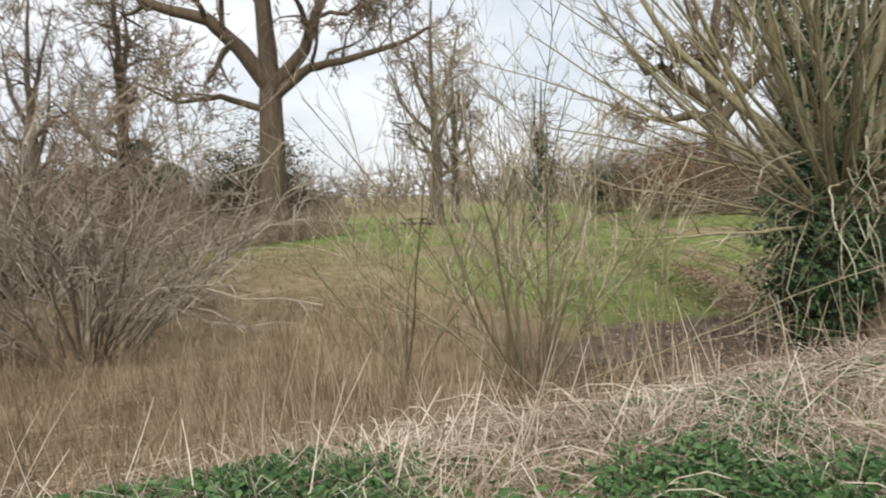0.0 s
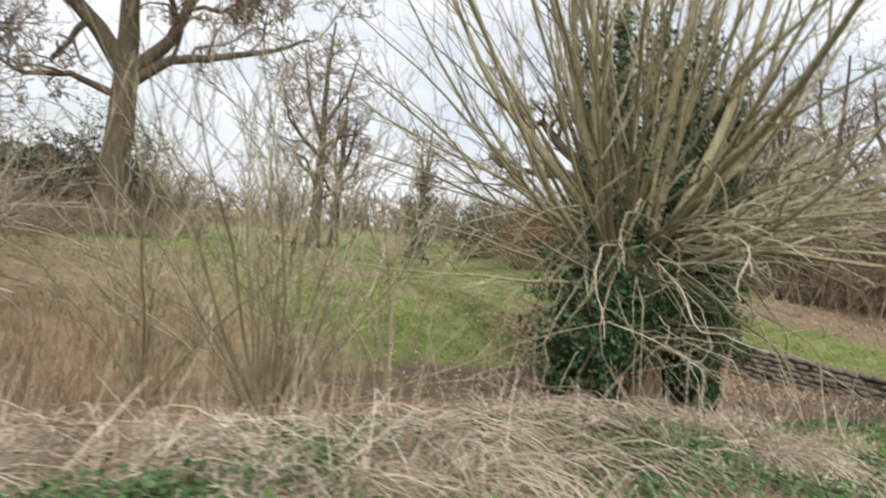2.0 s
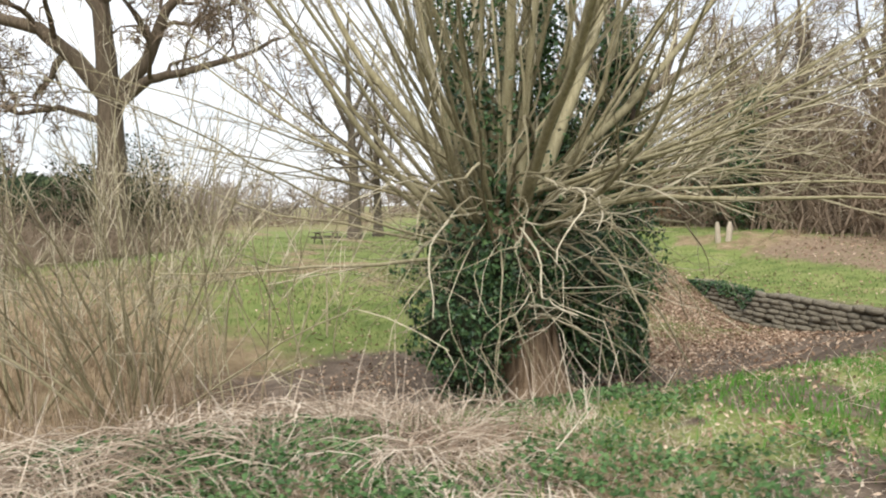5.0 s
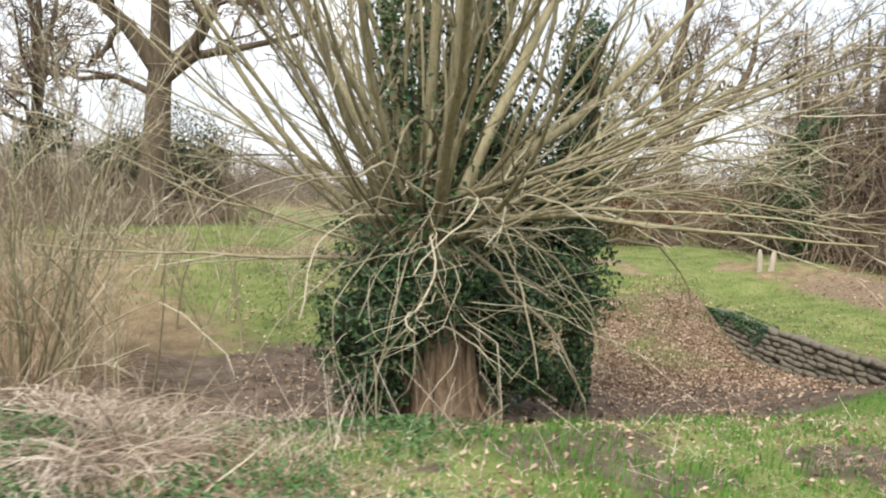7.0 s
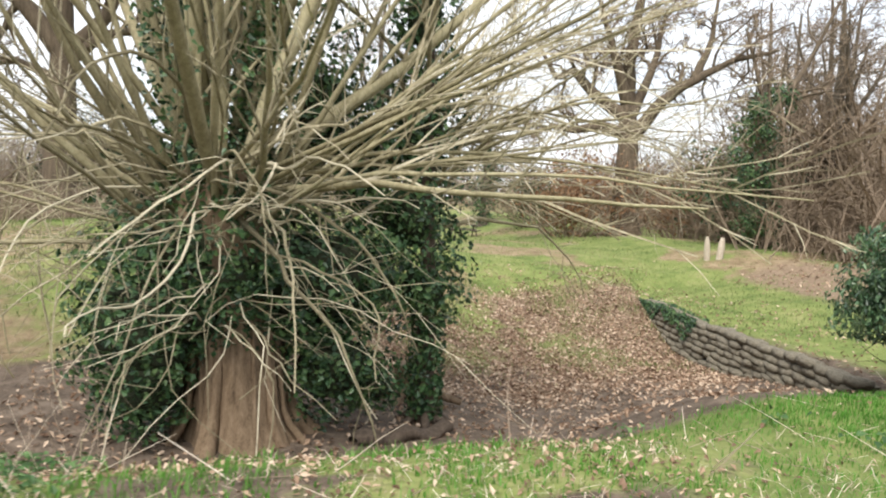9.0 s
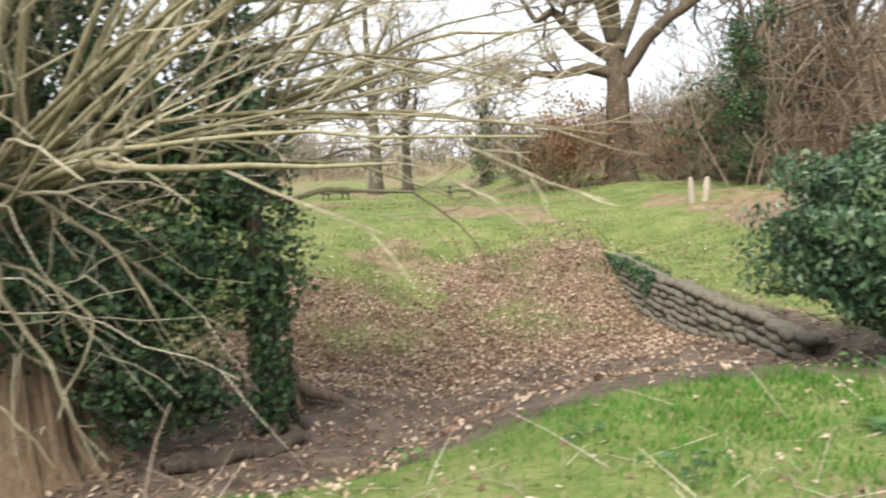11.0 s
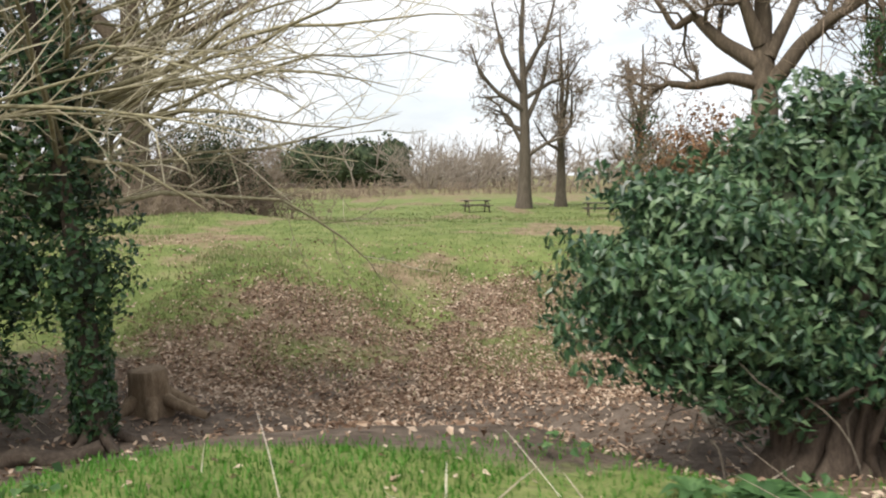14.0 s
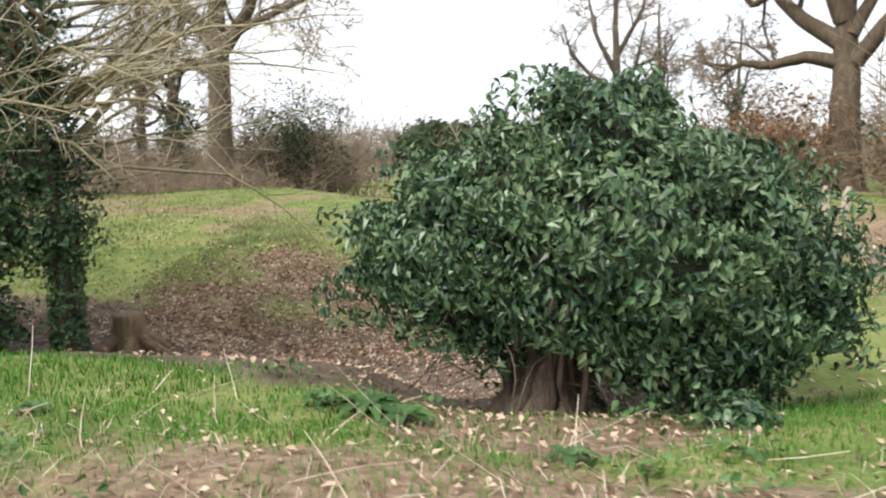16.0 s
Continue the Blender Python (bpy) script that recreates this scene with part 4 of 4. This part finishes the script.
# ---- picnic tables ----
def picnic_table(where, turn):
    z = float(height(*where))
    ob = tagged(new("picnic_table"), "weathered wooden picnic table with fixed benches", "picnic table", "picnic tables on the meadow")
    ob.matrix_world = pose(where[0], where[1], z, 0, 0, turn)

    def plank(name, sx, sy, sz, m):
        bm = bmesh.new()
        bmesh.ops.create_cube(bm, size=1, matrix=Matrix.Diagonal((sx, sy, sz, 1)))
        bmesh.ops.bevel(bm, geom=bm.edges[:], offset=0.006, segments=1, affect="EDGES")
        me = bpy.data.meshes.new(name)
        bm.to_mesh(me)
        bm.free()
        me.materials.append(TIMBER)
        p = new(name, me)
        p.parent = ob
        p.matrix_basis = m
        return p

    for k in range(5):
        plank("top_plank", 1.8, 0.135, 0.045, pose(0, -0.29 + 0.145 * k, 0.74))
    for s in (-1, 1):
        for k in range(2):
            plank("bench_plank", 1.8, 0.135, 0.045, pose(0, s * (0.66 + 0.145 * k), 0.44))
    for x in (-0.65, 0.65):
        plank("crossbar", 0.05, 1.7, 0.1, pose(x, 0, 0.37))
        plank("top_bar", 0.05, 0.68, 0.09, pose(x, 0, 0.672))
        for s in (-1, 1):
            plank("leg", 0.05, 0.1, 0.86, pose(x + 0.052, s * 0.42, 0.37, s * 28))
    return ob


picnic_table((19.5, 47.7), 12)
picnic_table((25.9, 41.5), -8)


# ---- stump, posts, roots ----
def stump():
    cx, cy = 13.0, 9.6
    gz = float(height(cx, cy))
    t = Tubes()
    t.add(line_fill([(cx, cy, gz - 0.1), (cx, cy, gz + 0.2), (cx - 0.02, cy, gz + 0.5), (cx - 0.02, cy, gz + 0.52), (cx - 0.02, cy, gz + 0.50)], 13), np.interp(np.linspace(0, 4, 13), range(5), [0.30, 0.23, 0.21, 0.12, 0.0]), 16, 0.12)
    for a, ln in ((-0.25, 0.75), (-1.2, 0.45), (-2.3, 0.5), (2.9, 0.4), (1.2, 0.45), (0.5, 0.5)):
        t.add(line_fill([(cx, cy, gz + 0.28), (cx + 0.25 * math.cos(a), cy + 0.25 * math.sin(a), gz + 0.12), (cx + ln * math.cos(a), cy + ln * math.sin(a), gz - 0.03)], 8), np.linspace(0.12, 0.05, 8), 8, 0.2)
    tagged(new("tree_stump", t.mesh("tree_stump", TRUNK_OLD)), "weathered cut tree stump with spreading roots", "stump")


stump()


def split_post(where, tall_m, lean):
    t = Tubes()
    z = float(height(*where))
    t.add(wander((0, 0, -0.1), (lean, 0, 1), tall_m + 0.1, 5, 0.02), [0.11, 0.10, 0.095, 0.10, 0.085, 0.05], 7, 0.2)
    ob = tagged(new("split_log", t.mesh("split_log", PALE)), "short pale split log standing in the grass", "log", "pale split logs")
    ob.matrix_world = pose(where[0], where[1], z)


split_post((25.55, 18.95), 0.75, -0.04)
split_post((25.9, 18.8), 0.68, 0.06)


def rotten_log():
    t = Tubes()
    line = line_fill([(11.75, 7.55, 0), (12.2, 7.75, 0), (12.6, 7.85, 0), (13.05, 8.1, 0)], 12)
    line[:, 2] = height(line[:, 0], line[:, 1]) + 0.03 + 0.05 * np.sin(np.arange(12) * 1.3)
    t.add(line, 0.09 + 0.05 * np.abs(np.sin(np.arange(12) * 0.9)), 9, 0.3)
    tagged(new("rotten_log", t.mesh("rotten_log", TRUNK_DARK)), "dark rotten log half sunk in leaf mould", "log")


rotten_log()


def dock_plant(where, size, count):
    """A rosette of broad, arching leaves."""
    z = float(height(*where))
    verts, faces = [], []
    for k in range(count):
        a = k * 2.4 + rng.normal(0, 0.2)
        ln = size * rng.uniform(0.6, 1.1)
        d, sd = np.array([math.cos(a), math.sin(a), 0]), np.array([-math.sin(a), math.cos(a), 0])
        b = len(verts)
        for i in range(6):
            u = i / 5
            c = np.array([where[0], where[1], z]) + d * ln * u + (0, 0, size * (0.75 * u - 0.75 * u * u) * rng.uniform(0.9, 1.3) + 0.02)
            w = 0.16 * size * math.sin(math.pi * min(1, 0.08 + 0.92 * u)) + 0.004
            verts += [(c - sd * w + (0, 0, 0.3 * w)).tolist(), c.tolist(), (c + sd * w + (0, 0, 0.3 * w)).tolist()]
        for i in range(5):
            q = b + 3 * i
            faces += [(q, q + 1, q + 4, q + 3), (q + 1, q + 2, q + 5, q + 4)]
    tagged(new("dock_plant", make_mesh("dock_plant", verts, faces, HERB, True)), "broad-leaved green dock rosette in the turf", "weed", "dock plants")


for where, size, count in (((17.9, 4.1), 0.26, 14), ((18.15, 4.0), 0.22, 11), ((17.6, 4.2), 0.18, 9), ((16.0, 3.7), 0.15, 8), ((19.1, 3.4), 0.15, 8)):
    dock_plant(where, size, count)


def ground_ivy():
    c = (20.15, 4.6)
    z = float(height(*c))
    p, nr = blob_points(330, [(c[0], c[1], z + 0.06, 0.24, 0.2, 0.14)], 0.5, 0.15)
    tagged(new("ground_ivy", leaves_mesh("ground_ivy", p, nr, rng.uniform(0.05, 0.09, len(p)), IVY)), "small clump of ground ivy beside the bush", "ivy")


ground_ivy()


def tussocks(n, x0, x1, y0, y1, long_m, material=STRAW, name="straw_tussocks", label="arching clumps of pale dead grass on the bank"):
    """Clumps of long straw that arch over and lie on the bank."""
    t = Tubes()
    for _ in range(n):
        x, y = rng.uniform(x0, x1), rng.uniform(y0, y1)
        z = float(height(x, y))
        comb = rng.uniform(0, 6.28)
        for _k in range(rng.integers(30, 85)):
            a = comb + rng.normal(0, 0.8)
            ln = long_m * rng.uniform(0.5, 1.15)
            up = rng.uniform(0.25, 0.75)
            u = np.linspace(0, 1, 5)[:, None]
            o = np.array([x + rng.normal(0, 0.1), y + rng.normal(0, 0.1), z])
            pts = o + u * ln * 0.85 * np.array([math.cos(a), math.sin(a), 0]) + np.array([0, 0, 1.0]) * ln * up * (u * 1.3 - 1.25 * u * u)
            pts[:, 2] = np.maximum(pts[:, 2], height(pts[:, 0], pts[:, 1]) + 0.012)
            t.add(pts, np.array([1, 1, 0.9, 0.7, 0.3]) * 0.0032 * rng.uniform(0.6, 1.4), 3)
    return tagged(new(name, t.mesh(name, material, False)), label, "grass", kind="stuff")


# ---- stuff on the ground ----
def scatter(n, x0, x1, y0, y1, weight):
    """Places at random in a stretch of ground, kept by a weight from 0 to 1."""
    x, y = rng.uniform(x0, x1, n), rng.uniform(y0, y1, n)
    k = rng.random(n) < weight(x, y)
    x, y = x[k], y[k]
    return np.stack([x, y, height(x, y)], 1)


def blades(name, pts, tall_m, wide, material, label, lean=0.35, category="grass"):
    n = len(pts)
    a = rng.uniform(0, 2 * np.pi, n)
    h = tall_m * rng.uniform(0.5, 1.2, n)
    b = rng.uniform(0, 2 * np.pi, n)
    off = np.stack([np.cos(b), np.sin(b), 0 * b], 1) * (h * lean * rng.uniform(0.2, 1.6, n))[:, None]
    side = np.stack([np.cos(a), np.sin(a), 0 * a], 1) * (wide * rng.uniform(0.6, 1.3, n))[:, None]
    up = np.array([0, 0, 1.0])
    base = pts - up * 0.015
    mid = base + up * (h * 0.6)[:, None] + off * 0.4
    top = base + up * (h * np.clip(1.1 - lean * 0.5, 0.3, 1))[:, None] + off
    v = np.stack([base - side, base + side, mid + side * 0.7, mid - side * 0.7, top], 1).reshape(-1, 3)
    i = np.arange(n)[:, None] * 5
    f3 = (i + (3, 2, 4)).tolist()
    f4 = (i + (0, 1, 2, 3)).tolist()
    return tagged(new(name, make_mesh(name, v.tolist(), f4 + f3, material)), label, category, kind="stuff")


def patch(x, y, s=1.0, lo=-0.2, hi=0.5):
    return smooth(lo, hi, waves(s * x + 3, s * y + 1))


# green turf on the bank
bank = scatter(150000, 8, 26, 1.6, 6.4, lambda x, y: smooth(5.5, 4.6, y - 0.35 * smooth(15, 19, x) - 1.5 * smooth(19.5, 21, x) + 0.2 * waves(x, y)) * (0.35 + 0.65 * patch(x, y, 0.8)) * smooth(9, 13, x) * (0.2 + 0.8 * np.maximum(smooth(13, 15.5, x), patch(x, y, 1.3)) * (1 - 0.8 * smooth(0.45, 0.7, covers(x, y)[1]))) * (1 - 0.75 * smooth(0.3, 0.7, covers(x, y)[2])))
blades("grass", bank, 0.075, 0.0045, GRASS, "short lush green grass on the bank")
bank_w = scatter(34000, -5, 12, 0.9, 5.0, lambda x, y: (0.1 + 0.9 * patch(x, y, 0.9)) * smooth(4.9, 4.0, y))
blades("grass", bank_w, 0.12, 0.005, GRASS, "rough green grass among straw")
slope = scatter(70000, 9, 31, 10, 30, lambda x, y: (1 - np.clip(sum(covers(x, y)), 0, 1)) * smooth(31, 14, y))
blades("meadow_grass", slope, 0.075, 0.010, FIELD, "short meadow grass on the slope")
slope2 = scatter(26000, -6, 10, 13, 28, lambda x, y: 0.25 + 0.6 * smooth(2, 8, x + 0.3 * (y - 16)))
blades("meadow_grass", slope2, 0.11, 0.011, FIELD, "rough meadow grass beyond the ditch")
meadow = scatter(24000, -10, 45, 26, 62, lambda x, y: 1 + 0 * x)
blades("meadow_grass", meadow, 0.09, 0.03, FIELD, "rough winter meadow grass")
floor_g = scatter(38000, 11.5, 21, 11, 17.5, lambda x, y: (0.1 + 0.7 * patch(x + 5, y, 0.9)) * smooth(10.8, 12.5, y) * (x < wall_x(y) - 0.25))
blades("grass", floor_g, 0.10, 0.008, FIELD, "thin grass among fallen leaves")

stubble = scatter(80000, -1, 13, 0.9, 3.9, lambda x, y: (0.25 + 0.75 * patch(x + 7, y + 2, 0.8)) * (0.12 + 0.88 * smooth(9.5, 6.5, x)))
blades("straw_stubble", stubble, 0.085, 0.003, STRAW, "pale straw stubble on the trodden bank", 1.0)

# dry grass and dead stems
tuss = scatter(26000, -5, 11.5, 2.2, 6.2, lambda x, y: (0.12 + 0.88 * patch(x, y, 0.9)) * smooth(9.0, 6.5, x) * smooth(2.2, 3.6, y) * smooth(5.4, 4.4, y))
blades("dry_grass", tuss, 0.32, 0.0032, STRAW, "pale dry grass flopping over the bank", 1.6)
low = scatter(42000, -5, 21, 0.8, 4.2, lambda x, y: (0.2 + 0.75 * patch(x, y, 1.1)) * smooth(4.4, 3.0, y - 0.8 * smooth(8, 4, x)) * (1 - 0.72 * smooth(6.5, 9, x)))
blades("dry_grass", low, 0.13, 0.0028, STRAW, "short straw lying in the turf", 2.4)
ditch_g = scatter(26000, -9, 9.6, 4.6, 14.5, lambda x, y: smooth(7.2, 5.0, x) * (0.3 + 0.7 * patch(x, y, 0.7)))
blades("dry_grass", ditch_g, 0.5, 0.0045, DEAD, "brown dead grass filling the ditch", 0.7)


def stems(name, pts, lo, hi, r, material, label, lean=0.25, bend=0.06):
    t = Tubes()
    for p in pts:
        h = rng.uniform(lo, hi)
        t.add(wander(p - (0, 0, 0.03), (rng.normal(0, lean), rng.normal(0, lean), 1), h, 3, bend), np.array([1, 0.85, 0.7, 0.4]) * r * rng.uniform(0.6, 1.4), 3)
    return tagged(new(name, t.mesh(name, material, False)), label, "dead stems", kind="stuff")


stems("dead_stems", scatter(8500, -9, 9.4, 4.8, 12.5, lambda x, y: smooth(7.0, 5.0, x) * (0.3 + 0.7 * patch(x, y, 0.5))), 0.45, 1.15, 0.0045, DEAD, "upright brown dead nettle stems in the ditch")
stems("straw_stalks", scatter(700, -5, 9.5, 3.2, 5.2, lambda x, y: 0.6 + 0 * x), 0.3, 0.85, 0.004, STRAW, "pale broken straw stalks on the bank edge", 0.5)
stems("straw_stalks", scatter(700, -4, 20, 1.4, 4.4, lambda x, y: 0.6 + 0 * x), 0.2, 0.7, 0.004, STRAW, "fallen straw stalks on the turf", 4.0)


def fallen(n, x0, x1, y0, y1, weight, size, label):
    p = scatter(n, x0, x1, y0, y1, weight)
    p[:, 2] += rng.uniform(0.008, 0.035, len(p))
    nr = np.tile((0.0, 0.0, 1.0), (len(p), 1))
    return tagged(new("fallen_leaves", leaves_mesh("fallen_leaves", p, nr, rng.uniform(0.6, 1.3, len(p)) * size, LEAF, 0.0, "leaf")), label, "leaves", kind="stuff")


fallen(105000, 8.0, 23, 5, 19, lambda x, y: np.clip(covers(x, y)[2] ** 1.3 * 1.1 + 0.16 * covers(x, y)[1], 0.05, 1) * smooth(5.2, 7.2, y), 0.088, "pale brown fallen leaves on the slope")
fallen(2500, 21, 31, 8, 20, lambda x, y: np.clip(covers(x, y)[2], 0.02, 1) * (x > wall_x(y) + 0.5), 0.12, "brown fallen leaves behind the wall")
fallen(19000, 9, 21.5, 1.2, 5.8, lambda x, y: 0.06 + 0.6 * covers(x, y)[2] * (0.4 + 0.6 * patch(x, y, 1.2)), 0.06, "scattered fallen leaves on the turf")


def herbs(n, x0, x1, y0, y1, weight, label, size=0.05):
    c = scatter(n, x0, x1, y0, y1, weight)
    k = 18
    p = np.repeat(c, k, 0) + rng.normal(0, 0.09, (len(c) * k, 3)) * (1, 1, 0)
    p[:, 2] = height(p[:, 0], p[:, 1]) + rng.uniform(0.02, 0.14, len(p))
    nr = np.tile((0.0, 0.0, 1.0), (len(p), 1))
    return tagged(new("herb_clumps", leaves_mesh("herb_clumps", p, nr, rng.uniform(0.6, 1.3, len(p)) * size, HERB, 0.2)), label, "weeds", kind="stuff")


herbs(7000, -4, 9.5, 0.9, 4.6, lambda x, y: patch(x, y, 1.15, -0.25, 0.5) * (0.35 + 0.65 * smooth(8, 4.5, x)), "green nettle and cow parsley clumps on the bank", 0.045)
fallen(9000, 0, 13, 0.8, 4.8, lambda x, y: 0.3 + 0.7 * patch(x + 4, y, 1.1), 0.055, "brown fallen leaves among the stubble")
herbs(60, 13, 20, 2.0, 5.0, lambda x, y: patch(x, y, 0.9, 0.1, 0.7), "small weed rosettes in the turf", 0.07)

def wall_creeper():
    n = 2600
    y = rng.uniform(12.6, 17.6, n)
    z0 = height(wall_x(y) + 0.5, y)
    drop = rng.random(n) ** 1.5 * 0.5 * (0.6 + 0.4 * np.sin(2.3 * y) * np.sin(5.1 * y + 1))
    p = np.stack([wall_x(y) - 0.2 - 0.12 * drop + rng.normal(0, 0.03, n) + 0.35 * (rng.random(n) < 0.25), y, z0 + 0.06 - drop], 1)
    nr = np.tile((-1.0, -0.2, 0.5), (n, 1))
    tagged(new("creeping_ivy", leaves_mesh("creeping_ivy", p, nr, rng.uniform(0.05, 0.1, n), IVY_DARK)), "dark ivy hanging over the stone wall", "ivy")


wall_creeper()

tussocks(46, 1.5, 7.4, 3.2, 4.6, 0.85)
tussocks(64, -6, 7.2, 5.0, 10.5, 1.3, DEAD, "dead_brambles", "brown arching dead brambles in the ditch")
tussocks(36, 0, 7.6, 1.4, 3.4, 0.55)

# ---- the retaining wall, of bag-shaped stones ----
wall = tagged(new("retaining_wall"), "low retaining wall of rounded bag-shaped stones", "wall", kind="structure")
core = bmesh.new()
for y in np.arange(7.6, 17.45, 0.25):
    x = float(wall_x(y + 0.125)) + 0.12
    zt = float(height(x + 0.5, y)) - 0.06
    zb = float(height(x - 0.5, y)) - 0.3
    if zt > zb + 0.1:
        bmesh.ops.create_cube(core, size=1, matrix=Matrix.Translation((x, y + 0.125, (zt + zb) / 2)) @ Matrix.Diagonal((0.2, 0.26, zt - zb, 1)))
core_me = bpy.data.meshes.new("wall_backing")
core.to_mesh(core_me)
core.free()
core_me.materials.append(STONE)
part("wall_backing", core_me, wall)
bags = []
for k in range(4):
    bm = bmesh.new()
    bmesh.ops.create_cube(bm, size=1)
    bmesh.ops.subdivide_edges(bm, edges=bm.edges[:], cuts=1, use_grid_fill=True)
    for v in bm.verts:
        q = v.co.normalized() * 0.56
        v.co = v.co * 0.45 + q * 0.55 + Vector(rng.normal(0, 0.025, 3))
    me = bpy.data.meshes.new("bag_stone")
    bm.to_mesh(me)
    bm.free()
    me.materials.append(STONE)
    me.polygons.foreach_set("use_smooth", np.ones(len(me.polygons), bool))
    bags.append(me)
made = 0
for course in range(11):
    y = 7.6 + 0.2 * (course % 2)
    while y < 17.4:
        ln = rng.uniform(0.32, 0.48)
        x = float(wall_x(y))
        top = float(height(x + 0.5, y)) + 0.04
        z = top - 0.07 - 0.125 * course
        if z > float(height(x - 0.45, y)) - 0.1 and not (course > 0 and abs(y - 12.05) < 0.16 and abs(z + 1.56) < 0.09):
            s = new("bag_stone", bags[made % 4])
            s.parent = wall
            s.matrix_basis = pose(x - 0.02 + 0.03 * course * -0.4 + rng.normal(0, 0.015), y + ln / 2, z + rng.normal(0, 0.01), rng.normal(0, 3), rng.normal(0, 4), -12.2 + rng.normal(0, 3)) @ Matrix.Diagonal((0.30, ln * 1.06, 0.155, 1))
            made += 1
        y += ln

# the mouth of a land drain in the wall
pipe = Tubes()
px, pz = float(wall_x(12.05)), -1.57
pipe.add([(px - 0.20, 12.05, pz), (px - 0.19, 12.05, pz), (px - 0.05, 12.05, pz), (px + 0.1, 12.05, pz)], [0.085, 0.1, 0.1, 0.0], 14)
part("drain_pipe", pipe.mesh("drain_pipe", HOLE), wall, "mouth of a drain pipe, its inner shade painted near-black")
